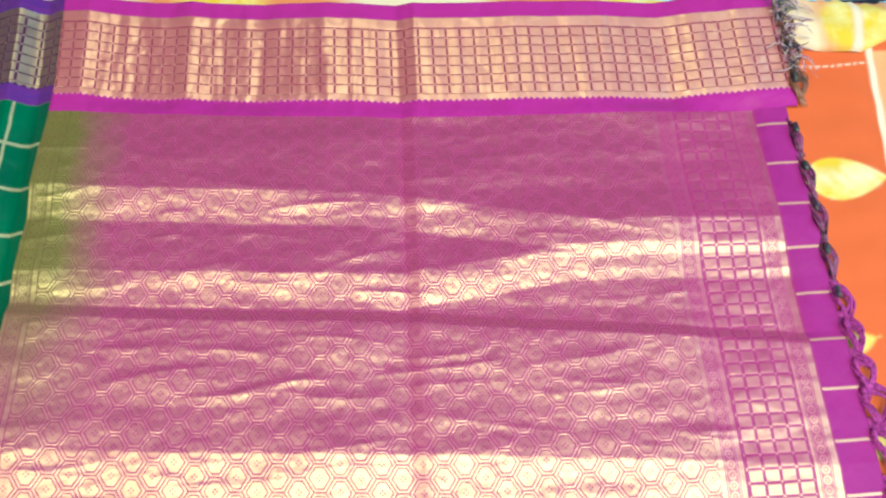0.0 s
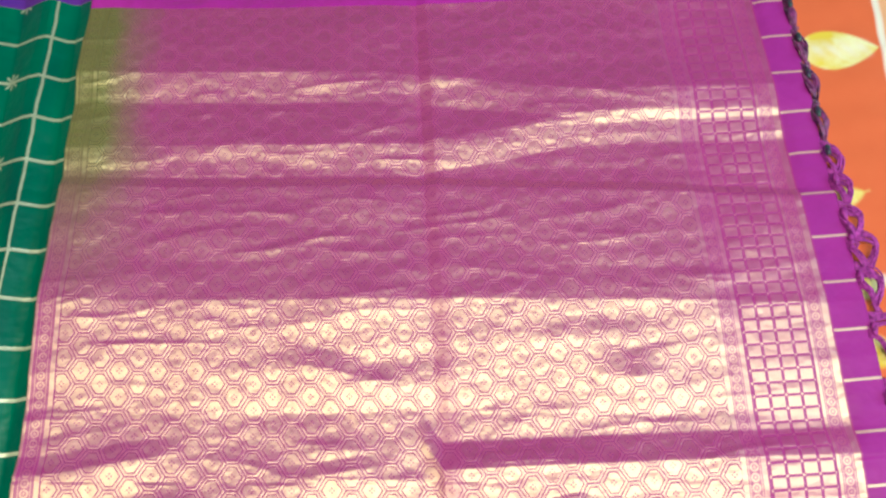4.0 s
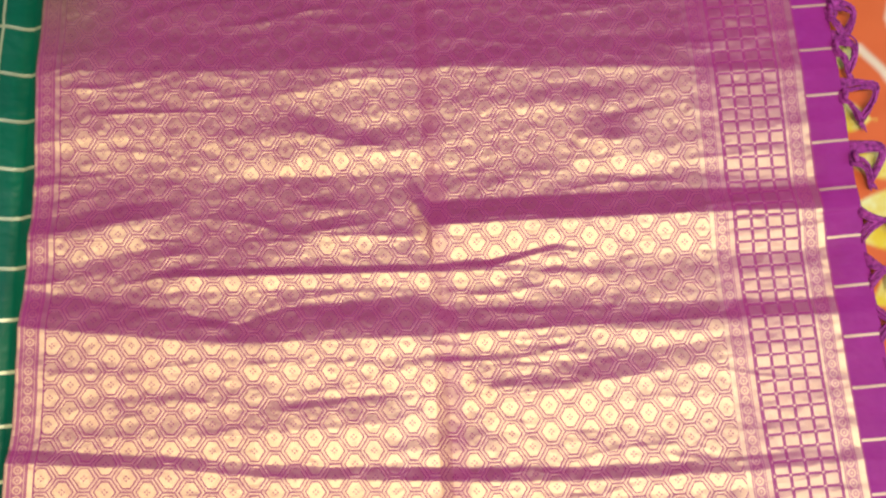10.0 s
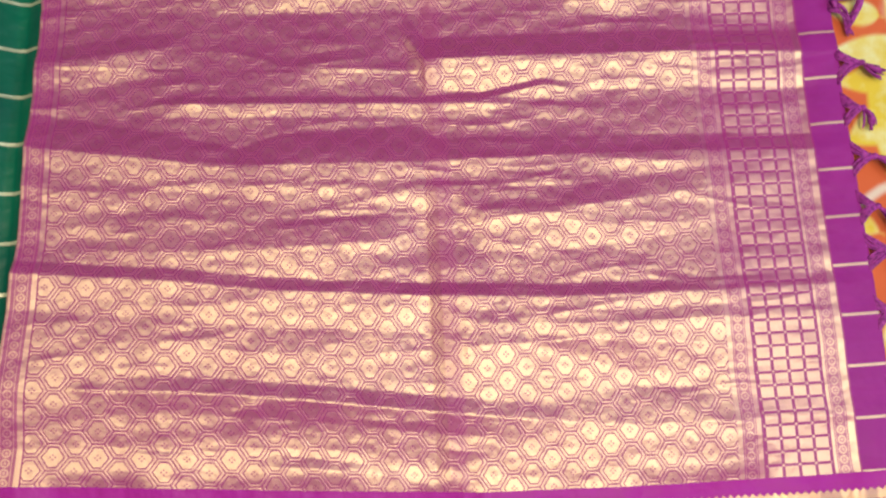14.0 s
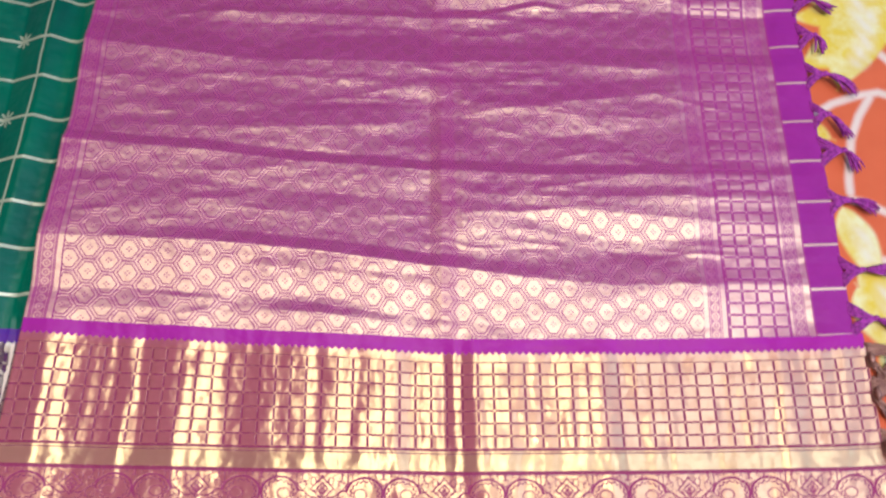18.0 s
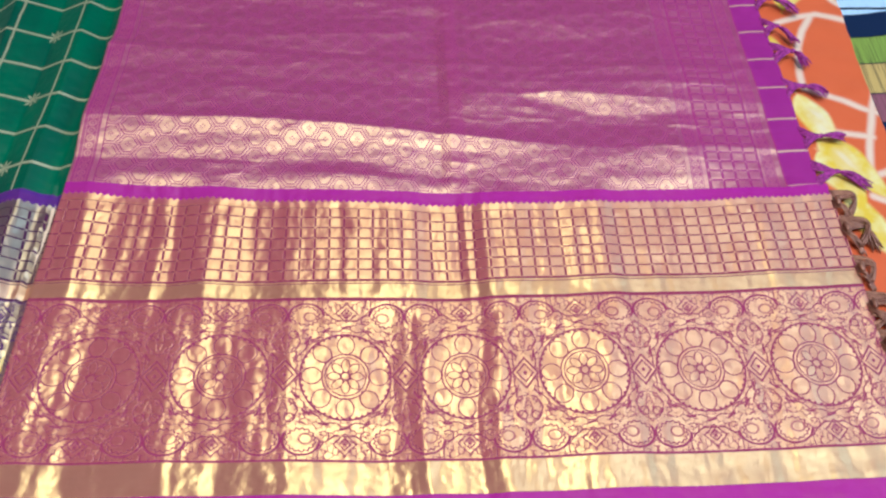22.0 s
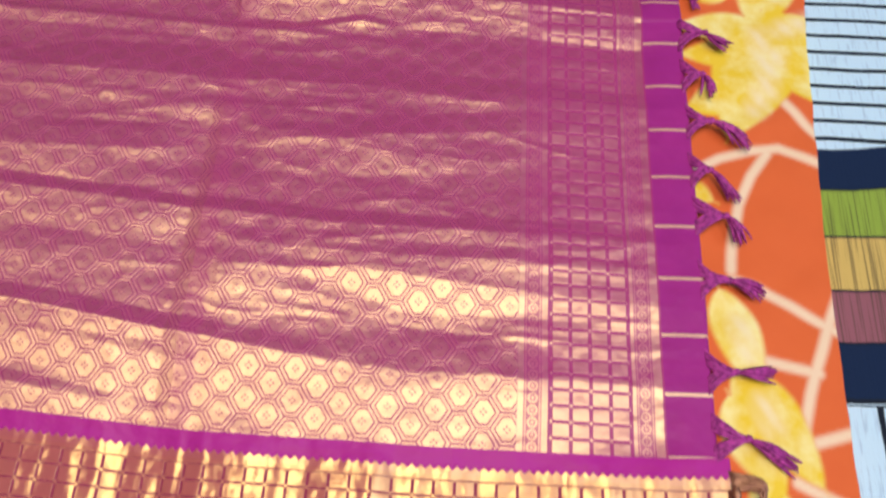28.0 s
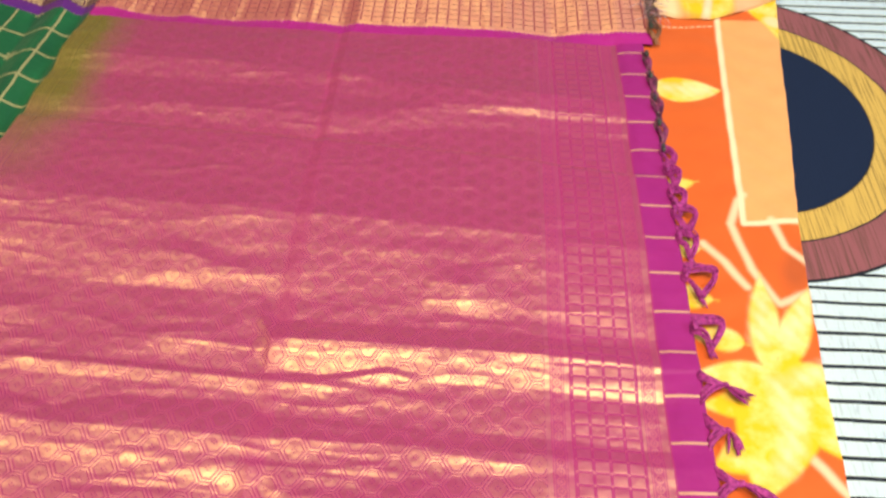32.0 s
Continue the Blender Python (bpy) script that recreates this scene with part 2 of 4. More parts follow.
def border_material(name, marks, medallions, ground=(0.42, 0.018, 0.36), gold=(0.90, 0.73, 0.28), under=(0.86, 0.21, 0.27), weft=(0.28, 0.040, 0.11), line=(0.34, 0.042, 0.15)):
    """Bands across the saree's edge: marks are heights of v from the inner side outwards."""
    m = Mat(name)
    u, v = m.uv()
    inner, teeth, grid0, grid1, last, sign = marks
    w = (v - inner) * sign
    tooth = (w - 0.0035 - (u.cell(0.0056, 0.0).abs() * 0.9)).step(teeth, 0.0005)
    grid = squares(u, w, 0.0129, 0.0102, 0.0, grid0 + 0.0051, 0.0009)
    deep = m.mix(w.between(grid0 - 0.003, 0.2735 if medallions else last), ground, weft)
    if medallions:
        deep = m.mix(w.step(medallions[1], 0.001) * (1.0 - w.step(0.2735, 0.0004)), deep, line)
    mask = tooth * (1.0 - w.step(grid0, 0.0004))
    mask = union(mask, grid * w.between(grid0, grid1))
    if not medallions:
        mask = union(mask, w.between(grid1 + 0.0012, last))
        return zari(m, mask, deep, gold=gold, under=under, along=0.25, strength=0.46, rough=0.38, spread=0.92, dark=(0.40, 0.05, 0.10), streaks=2.1, gloss=0.15)
    g1, m0, m1, g2 = medallions
    bands = w.between(grid1 + 0.0014, g1) * (1.0 - (w - grid1 - 0.0035).line(0.0004)) + w.between(m1 + 0.001, g2)
    under = m.mix(bands, under, (0.80, 0.36, 0.25))
    pu, vc = 0.0970, (m0 + m1) / 2
    shake, shift = m.noise(240.0, None, 1.0) * 0.0010 - 0.0005, m.noise(210.0, m.stretch(1, 1.3), 1.0) * 0.0010 - 0.0005
    cu, cw = (u + shake).cell(pu, -0.2220), w - vc + shift
    X, Y = cu.abs(), cw.abs()
    r = hypot(cu, cw)
    ang = cw.op("ARCTAN2", cu)

    def leaf(p, q, at, half, wide):
        """Below zero inside a leaf, pointed at both ends, that lies along p."""
        c = (half * half - wide * wide) / (2 * wide)
        return hypot(p - at, q + c) - (wide + c)

    turn = ang.cell(math.pi / 4, 0.0)
    p, q = r * turn.cos(), (r * turn.sin()).abs()
    ring = (r - 0.0364).line(0.0006).max(r.between(0.0345, 0.0360, 0.0003) * (ang * 44.0).sin().step(0.35, 0.3))
    petals = leaf(p, q, 0.0270, 0.0084, 0.0070)
    floret = leaf(p, q, 0.0092, 0.0058, 0.0034)
    rings = (r - 0.0192).line(0.0005).max((r - 0.0164).line(0.0004))
    marks = union(ring, rings, petals.line(0.0004), floret.line(0.00035), (r - 0.0032).line(0.0004))
    medal = (1.0 - marks) * (1.0 - r.step(0.0372, 0.0004))
    # a leafy wreath, paisleys in the corners and diamonds between the medallions
    wreath = (r - 0.0410 - (ang * 16.0).cos() * 0.0011).line(0.0004).max((1.0 - (r - 0.0435 - (ang * 16.0).sin() * 0.0008).abs().step(0.0007, 0.0004)) * (ang * 16.0).cos().step(0.1, 0.4))
    px, py = (X - 0.0338) * 0.80, Y - 0.0528
    pr = hypot(px, py)
    pa = py.op("ARCTAN2", px)
    hook = (pr - 0.0112 - (pa * 0.5).sin() * 0.0006).line(0.0008) * (py + X * 0.2 - 0.006).step(-0.004, 0.006)
    beads = (pr - 0.0088 - (pa * 15.0).cos() * 0.0007).line(0.0005)
    heart = (hypot(px + 0.003, py + 0.001) - 0.0040).line(0.0006)
    paisley = pr.lt(0.0124) * (1.0 - union(hook, beads, heart * 0.7))
    dx = u.cell(pu, -0.2220 + pu / 2)
    dia = dx.abs() + Y * 0.85
    diamond = dia.lt(0.0118) * (1.0 - union((dia - 0.0108).line(0.0008), (dia - 0.0066).line(0.0007), 1.0 - dia.step(0.0016, 0.0005)))
    lat = X + (Y - 0.0560).abs() * 1.05
    lattice = union((lat - 0.0045).line(0.0006), (lat - 0.0090).line(0.0006), 1.0 - lat.step(0.0013, 0.0005))
    mirror = m.node("ShaderNodeCombineXYZ", X=X, Y=Y * 1.1).outputs[0]
    warp = m.noise(90.0, mirror, 1.0) * 0.007
    stems = union((hypot(X - 0.0485, Y - 0.030) - 0.0150 + warp).line(0.0004), (hypot(X - 0.004, Y - 0.0660) - 0.0200 + warp).line(0.0004),
                  (hypot(X - 0.0165, Y - 0.0500) - 0.0060 + warp * 0.5).line(0.0004), (hypot(X - 0.0430, Y - 0.0350) - 0.0045 + warp * 0.3).line(0.0004))
    leaves = m.voronoi(200.0, mirror, "DISTANCE_TO_EDGE").line(0.060, 0.05) * m.noise(170.0, mirror, 1.0).step(0.46, 0.10)
    outside = r.step(0.0372, 0.0004) * pr.step(0.0124, 0.0003) * dia.step(0.0118, 0.0004)
    fill = outside * (1.0 - union(wreath, stems, lattice, leaves * 0.85))
    zone = w.between(m0 + 0.001, m1 - 0.0008)
    mask = union(mask, bands, zone * union(medal, paisley, diamond, fill))
    return zari(m, mask, deep, gold=gold, under=under, along=0.25, strength=0.46, rough=0.38, spread=0.92, dark=(0.40, 0.05, 0.10), streaks=2.1, gloss=0.15)


def edge_material():
    m = Mat("plain_purple_silk")
    u, v = m.uv()
    thread = 0.8 * (v.cell(0.04, 0.0) + (u - 0.01) * 0.04).line(0.0011, 0.0005) * u.between(-0.004, 0.05)
    return zari(m, thread, m.mix(m.noise(40.0), (0.40, 0.030, 0.32), (0.27, 0.016, 0.24)), gold=PALE_GOLD, under=(0.92, 0.64, 0.44), strength=0.25, gloss=0.12)


def green_material():
    m = Mat("green_check_silk")
    u, v = m.uv()
    wob = m.noise(30.0) * 0.003
    h = (v.cell(0.0425, 0.0) + wob * 0.4).line(0.0015, 0.0006)
    w = (u.cell(0.060, 0.036) + wob + v * 0.02).line(0.0010, 0.0006)
    fu, fv = u.cell(0.060, 0.066) + 10.0 * u.lt(0.05), v.cell(0.085, 0.0)
    fr = hypot(fu, fv)
    fa = fv.op("ARCTAN2", fu)
    motif = (1.0 - (fr - (fa * 4.0).cos().abs() * 0.0075).step(0.0012, 0.0008)) * fr.lt(0.012)
    shot = m.mix(m.noise(14.0, m.stretch(2.5, 0.6)).step(0.5, 0.5), (0.002, 0.17, 0.085), (0.001, 0.080, 0.055))
    return zari(m, union(h, w, motif * 0.8), shot, gold=(0.90, 0.86, 0.66), under=(0.75, 0.75, 0.50), strength=0.5, dark=(0.001, 0.05, 0.025), gloss=0.3)


def cord_material():
    m = Mat("purple_silk_thread")
    m.where()
    tone = m.noise(300.0)
    c = m.mix(tone.step(0.5, 0.4), (0.16, 0.009, 0.14), (0.52, 0.060, 0.42))
    return m.done(m.shade(c, Roughness=0.55, Specular_IOR_Level=0.3, Normal=m.bump(m.noise(1500.0), 0.5, 0.0004)))


def fringe_material():
    m = Mat("gold_brown_fringe_thread")
    m.where()
    c = m.mix(m.noise(220.0), (0.14, 0.04, 0.05), (0.46, 0.24, 0.15))
    return m.done(m.shade(c, Roughness=0.4, Metallic=0.4))


def thread_material(name, one, two):
    m = Mat(name)
    m.where()
    return m.done(m.shade(m.mix(m.noise(160.0).step(0.5, 0.25), one, two), Roughness=0.35, Sheen_Weight=0.2))


def cloth_material():
    m = Mat("printed_cotton")
    m.where()
    yellow, white, peach, rust = m.attr("yellow"), m.attr("white"), m.attr("peach"), m.attr("rust")
    tone = m.noise(60.0, None, 4.0)
    weave = m.noise(1400.0)
    c = m.mix(tone * 0.5, (0.66, 0.110, 0.028), (0.74, 0.15, 0.04))
    c = m.mix(peach, c, m.mix(tone, (0.80, 0.42, 0.22), (0.76, 0.36, 0.17)))
    c = m.mix(yellow, c, m.mix(m.noise(42.0, None, 3.0).step(0.55, 0.30), (0.78, 0.56, 0.040), (0.85, 0.78, 0.40)))
    c = m.mix(rust, c, (0.35, 0.07, 0.03))
    c = m.mix(white, c, (0.84, 0.74, 0.62))
    return m.done(m.shade(c, Roughness=0.8, Sheen_Weight=0.15, Normal=m.bump(weave, 0.25, 0.0003)))


def rug_material():
    m = Mat("woven_rug")
    x, y = m.where()
    wob = m.noise(25.0) * 0.004 - 0.002
    r = hypot(x - 0.1166, y - 0.0343) + wob
    yarn = m.noise(1.0, m.stretch(620, 9), 2.0)
    tick = m.noise(1.0, m.stretch(420, 45), 2.0).step(0.60, 0.1)
    lines = (y + wob * 0.8).cell(0.0164, -0.214).line(0.0017, 0.0007)
    white = m.mix(tick * 0.55, (0.50, 0.72, 1.0), (0.30, 0.45, 0.72))
    ink = (0.012, 0.018, 0.035)
    c = m.mix(lines, white, ink)

    def dyed(colour):
        return m.mix(yarn.step(0.56, 0.08) * 0.60, colour, (0.06, 0.05, 0.04))

    gold, mauve, green = dyed((0.56, 0.41, 0.15)), dyed((0.26, 0.10, 0.15)), dyed((0.24, 0.36, 0.07))
    navy = (0.008, 0.021, 0.070)
    for r0, r1, col in ((-1.0, 0.1455, navy), (0.1455, 0.182, gold), (0.182, 0.227, mauve), (0.438, 0.4735, navy), (0.4735, 0.5125, green),
                        (0.5125, 0.5535, gold), (0.5535, 0.592, mauve), (0.592, 0.631, navy)):
        c = m.mix(r.between(r0, r1, 0.002), c, col)
        c = m.mix((r - r1).line(0.0017, 0.0008), c, ink)
    open_grid = union((x + wob).cell(0.041, 0.142).line(0.0022, 0.0008), (y + wob).cell(0.066, -0.664).line(0.0022, 0.0008))
    c = m.mix(r.step(0.6335, 0.001) * (1.0 - y.step(-0.2, 0.001)), c, m.mix(open_grid, white, ink))
    far = m.mix((x.cell(0.0125, 0.0) + wob * 0.5).line(0.0012, 0.0006), (0.48, 0.72, 0.98), ink)
    c = m.mix(1.0 - y.step(-0.86, 0.002), c, navy)
    c = m.mix(1.0 - (y + wob).step(-0.939, 0.001), c, far)
    nrm = m.bump(yarn + m.noise(600.0) * 0.6, 0.5, 0.0012)
    return m.done(m.shade(c, Roughness=0.9, Normal=nrm, Specular_IOR_Level=0.12))


def plain(name, colour, rough=0.8, scale=12.0):
    m = Mat(name)
    m.where()
    dark = tuple(v * 0.88 for v in colour)
    return m.done(m.shade(m.mix(m.noise(scale), dark, colour), Roughness=rough, Normal=m.bump(m.noise(90.0), 0.1, 0.002)))


# ---- shape of the laid cloth ----
def smooth(t):
    t = np.clip(t, 0, 1)
    return t * t * (3 - 2 * t)


def ripple(x, y, seed):
    """Soft uneven waves, longer along x than along y."""
    r = np.random.RandomState(seed)
    z = np.zeros_like(x)
    for k in range(26):
        ky, kx = r.uniform(60, 330), r.uniform(-26, 26)
        z = z + np.sin(ky * y + kx * x + r.uniform(0, 6.28) + 1.4 * np.sin(9 * x + r.uniform(0, 6.28))) / ky * r.uniform(0.3, 1.0)
    return z


def swell(x, y):
    """Broad uneven hollows, about a hand wide."""
    r = np.random.RandomState(31)
    z = np.zeros_like(x)
    for k in range(14):
        ky, kx = r.uniform(35, 120), r.uniform(-55, 55)
        z = z + np.sin(ky * y + kx * x + r.uniform(0, 6.28)) / math.hypot(kx, ky) * r.uniform(0.4, 1.0) * 0.024
    return z


def crease(x, y, line, high, north, south):
    """A soft ridge along a line of (x, y), steep to the north, easy to the south."""
    px, py = zip(*line)
    d = y - np.interp(x, px, py)
    top = np.interp(x, px, high) if isinstance(high, tuple) else high
    north = np.interp(x, px, north) if isinstance(north, tuple) else north
    up = np.where(d > 0, 1 - d / north, 1 + d / south)
    t = np.clip(up, 0, 1)
    return top * t


def puckers(x, y):
    """Short sharp wrinkles, mostly across the saree."""
    r = np.random.RandomState(12)
    z = np.zeros_like(x)
    for k in range(260):
        cx, cy, ln, turn = r.uniform(-0.64, 0.0), r.uniform(-0.62, 0.13), r.uniform(0.010, 0.050), r.normal(0, 0.13)
        up, wide = r.uniform(0.0004, 0.0014), r.uniform(0.003, 0.009)
        p = (x - cx) * math.cos(turn) + (y - cy) * math.sin(turn)
        q = (y - cy) * math.cos(turn) - (x - cx) * math.sin(turn) + 0.12 * p * p / ln * r.uniform(-1, 1)
        side = np.where(q > 0, np.exp(-q / (wide * 0.5)), np.exp(q / wide))
        z += up * side * np.exp(-(p / ln) ** 2)
    return z


# Upright folds of the borders, from left to right: where each ends, and how squarely it faces the lamp (1) or turns away (0).
WIDE_FOLDS = ((-0.673, 0.3), (-0.651, 0.1), (-0.620, 0.9), (-0.592, 0.65), (-0.583, 0.25), (-0.570, 0.85), (-0.541, 0.1), (-0.505, 0.95), (-0.480, 0.65), (-0.469, 0.3), (-0.440, 0.65), (-0.378, 0.8),
              (-0.358, 1.0), (-0.346, 0.4), (-0.318, 1.0), (-0.309, 0.3), (-0.303, 0.9), (-0.293, 0.25), (-0.272, 0.9), (-0.225, 0.6), (-0.184, 0.95), (-0.172, 0.35), (-0.154, 0.8), (-0.146, 0.95),
              (-0.090, 0.65), (-0.040, 0.75), (-0.018, 0.35), (0.012, 0.55), (0.08, 0.2))
HEM_FOLDS = ((-0.660, 0.1), (-0.628, 0.50), (-0.553, 0.05), (-0.510, 0.55), (-0.485, 0.35), (-0.457, 0.45), (-0.385, 0.95), (-0.362, 0.6), (-0.350, 0.36), (-0.307, 1.0), (-0.290, 0.3), (-0.257, 0.7),
             (-0.215, 0.95), (-0.184, 0.85), (-0.171, 0.5), (-0.155, 0.7), (-0.090, 0.75), (-0.068, 0.6), (-0.040, 0.95), (-0.022, 0.5), (0.08, 0.7))
NARROW_FOLDS = ((-0.607, 0.15), (-0.579, 0.95), (-0.550, 0.7), (-0.534, 0.5), (-0.514, 0.1), (-0.495, 0.9), (-0.447, 0.6), (-0.430, 0.25), (-0.386, 0.45), (-0.368, 0.85), (-0.363, 0.3), (-0.322, 1.0),
                (-0.306, 0.1), (-0.270, 0.75), (-0.208, 0.65), (-0.198, 0.4), (-0.180, 0.65), (-0.155, 0.8), (-0.130, 0.65), (-0.075, 0.4), (-0.040, 0.95), (-0.018, 0.6), (0.0, 0.9), (0.08, 0.45))


def folds(x, ends):
    """Height of a row of folds: each tilts towards the lamp on its side, or away from both lamps."""
    grid = np.linspace(-0.75, 0.08, 1661)
    lamp = np.interp(grid, (-0.65, -0.27, -0.22, -0.19, 0.0), (-0.26, 0.07, 0.10, -0.05, 0.07))
    slope, a = np.zeros_like(grid), -0.75
    for b, facing in ends:
        here = (grid >= a) & (grid < b)
        middle, off = (a + b) / 2, 1 - facing
        if middle < -0.37:
            away = off * 0.42
        elif middle < -0.20:
            away = off * 0.40 if facing < 0.37 else -off * 0.33
        else:
            away = -min(off, 0.6) * 0.46
        slope[here] = lamp[here] + away
        a = b
    soft = np.convolve(np.pad(slope, 5, mode="edge"), np.hanning(13)[1:-1] / np.hanning(13).sum(), mode="valid")
    rise = np.cumsum(soft) * (grid[1] - grid[0])
    trend = np.convolve(np.pad(rise, 220, mode="reflect", reflect_type="odd"), np.ones(441) / 441, mode="valid")
    return np.interp(x, grid, rise - trend)


def bend(x):
    """How far the weave's rows bow from straight across the saree."""
    return np.interp(x, (-0.70, -0.62, -0.46, -0.30, -0.15, 0.0, 0.05), (0.024, 0.019, 0.008, -0.002, -0.004, -0.003, 0.0))


def left_edge(y):
    return np.interp(y, (-0.95, -0.75, -0.61, -0.45, -0.35, -0.13, 0.17, 0.30), (-0.700, -0.686, -0.674, -0.659, -0.655, -0.645, -0.631, -0.634))


def height(x, y):
    v = y - bend(x)
    z = 0.0042
    z = z + crease(x, y, ((-0.63, 0.082), (-0.35, 0.061), (-0.16, 0.026), (0.0, 0.026)), 0.0060, 0.075, 0.030)
    z = z + crease(x, y, ((-0.60, 0.005), (-0.33, -0.012), (-0.26, -0.005), (-0.19, 0.006), (0.0, 0.003)), 0.0045, 0.050, 0.030)
    z = z + crease(x, y, ((-0.647, -0.030), (-0.53, -0.040), (-0.32, -0.054), (-0.24, -0.063), (0.0, -0.085)), (0.0030, 0.0035, 0.0045, 0.0045, 0.0048), 0.009, 0.070)
    z = z + crease(x, y, ((-0.645, -0.134), (-0.51, -0.145), (-0.32, -0.157), (0.0, -0.180)), 0.0105, 0.120, 0.090)
    z = z + crease(x, y, ((-0.63, -0.196), (-0.51, -0.198), (-0.37, -0.216), (-0.16, -0.223), (0.0, -0.225)), (0.0012, 0.0012, 0.0, 0.0, 0.0005), 0.020, 0.030)
    z = z + crease(x, y, ((-0.62, -0.269), (-0.53, -0.262), (-0.34, -0.262), (-0.322, -0.291), (-0.219, -0.293), (0.0, -0.299)),
                   (0.0, 0.0, 0.0004, 0.0065, 0.0065, 0.0060), 0.021, 0.030)
    z = z + crease(x, y, ((-0.56, -0.317), (-0.525, -0.318), (-0.35, -0.326), (-0.22, -0.335), (-0.17, -0.342)), (0.0, 0.0022, 0.002, 0.0010, 0.0), 0.006, 0.012)
    z = z + crease(x, y, ((-0.652, -0.349), (-0.54, -0.367), (-0.48, -0.374), (-0.45, -0.376), (-0.33, -0.379), (-0.315, -0.379), (-0.22, -0.379), (0.0, -0.384)),
                   (0.0056, 0.0050, 0.0040, 0.0046, 0.0056, 0.0036, 0.0030, 0.0028), (0.030, 0.024, 0.014, 0.026, 0.034, 0.020, 0.016, 0.014), 0.045)
    z = z + crease(x, y, ((-0.642, -0.388), (-0.54, -0.413), (-0.445, -0.430), (-0.365, -0.424), (-0.32, -0.414)), (0.001, 0.0015, 0.002, 0.0015, 0.0), 0.022, 0.030)
    z = z + crease(x, y, ((-0.350, -0.402), (-0.281, -0.423), (-0.203, -0.424), (-0.106, -0.415), (0.0, -0.407)), (0.0, 0.0034, 0.0036, 0.0016, 0.0), 0.018, 0.034)
    z = z + crease(x, y, ((-0.60, -0.438), (-0.562, -0.442), (-0.466, -0.446), (-0.366, -0.444), (-0.325, -0.436)), (0.0, 0.0016, 0.0024, 0.0026, 0.0), 0.022, 0.030)
    z = z + crease(x, y, ((-0.455, -0.198), (-0.41, -0.208), (-0.355, -0.223)), (0.0, 0.0030, 0.0), 0.016, 0.034)
    z = z + crease(x, y, ((-0.205, -0.224), (-0.168, -0.231), (-0.125, -0.224)), (0.0, 0.0042, 0.0), 0.024, 0.034)
    z = z + crease(x, y, ((-0.624, -0.274), (-0.57, -0.268), (-0.512, -0.264)), (0.0028, 0.0032, 0.0), 0.014, 0.026)
    z = z + crease(x, y, ((-0.450, -0.290), (-0.40, -0.287), (-0.345, -0.283)), (0.0, 0.0026, 0.0), 0.010, 0.020)
    z = z + crease(x, y, ((-0.330, -0.322), (-0.277, -0.327), (-0.223, -0.318), (-0.186, -0.326)), (0.0, 0.0026, 0.0024, 0.0), 0.006, 0.012)
    z = z + crease(x, y, ((-0.33, -0.505), (-0.29, -0.514), (-0.20, -0.519), (-0.10, -0.519), (0.0, -0.524)), (0.0, 0.0012, 0.0014, 0.0014, 0.001), 0.010, 0.022)
    z = z + crease(x, y, ((-0.67, -0.546), (-0.555, -0.552), (-0.456, -0.561), (-0.388, -0.572), (-0.32, -0.581), (-0.252, -0.590), (-0.176, -0.598), (0.0, -0.599)),
                   (0.0098, 0.0098, 0.0094, 0.0088, 0.0078, 0.0055, 0.0048, 0.0048), (0.30, 0.30, 0.30, 0.25, 0.20, 0.060, 0.040, 0.040), 0.044)
    z = z + crease(x, y, ((-0.62, -0.549), (-0.52, -0.555), (-0.42, -0.567), (-0.32, -0.581), (-0.22, -0.594)), (0.0, 0.0022, 0.0030, 0.0028, 0.0), 0.012, 0.016)
    z = z + crease(x, y, ((-0.33, -0.520), (-0.30, -0.532), (-0.21, -0.530), (-0.083, -0.542), (0.0, -0.545)), (0.0, 0.0055, 0.0068, 0.0066, 0.0060), 0.16, 0.034)
    z = z + crease(x, y, ((-0.50, -0.612), (-0.42, -0.618), (-0.34, -0.630)), (0.0, 0.0028, 0.0), 0.014, 0.018)
    z = z + crease(x, y, ((-0.665, -0.453), (-0.535, -0.467), (-0.449, -0.479), (-0.364, -0.487), (-0.236, -0.496), (-0.118, -0.498), (0.0, -0.497)),
                   (0.0032, 0.0026, 0.0028, 0.0026, 0.0028, 0.0022, 0.0018), 0.010, 0.030)
    z = z + puckers(x, y) * 0.7
    # pressed fold down the middle
    d = x + 0.322 - 0.01 * y
    fold = np.interp(d, (-0.032, -0.001, 0.009, 0.024), (0.0, -0.0018, 0.0006, 0.0)) * (0.75 + 0.35 * np.sin(11 * y + 1.0))
    z = z + fold * smooth((v + 0.66) / 0.04)
    z = z - 0.085 * np.clip(x + 0.10, 0, 0.10)
    body = smooth((v + 0.655) / 0.03) * smooth((0.155 - v) / 0.02) * (1 - 0.55 * smooth((x + 0.012) / 0.02))
    flat = 0.0005
    edge = 1 - body
    z = flat + (z - flat) * body
    low = smooth((-0.735 - v) / 0.05)
    upright = np.where(v < -0.3, folds(x, WIDE_FOLDS) * (1 - low) + folds(x - 0.004 * np.sin(31 * v), HEM_FOLDS) * low, folds(x, NARROW_FOLDS))
    z = z + upright * (edge + (0.14 + 0.16 * smooth((v + 0.25) / 0.15)) * body)
    return z + ripple(x, y, 4) * (0.007 * body + 0.004 + 0.010 * smooth((-0.87 - v) / 0.02)) + swell(x, y) * (0.25 + 0.35 * smooth((y + 0.28) / 0.15)) * body


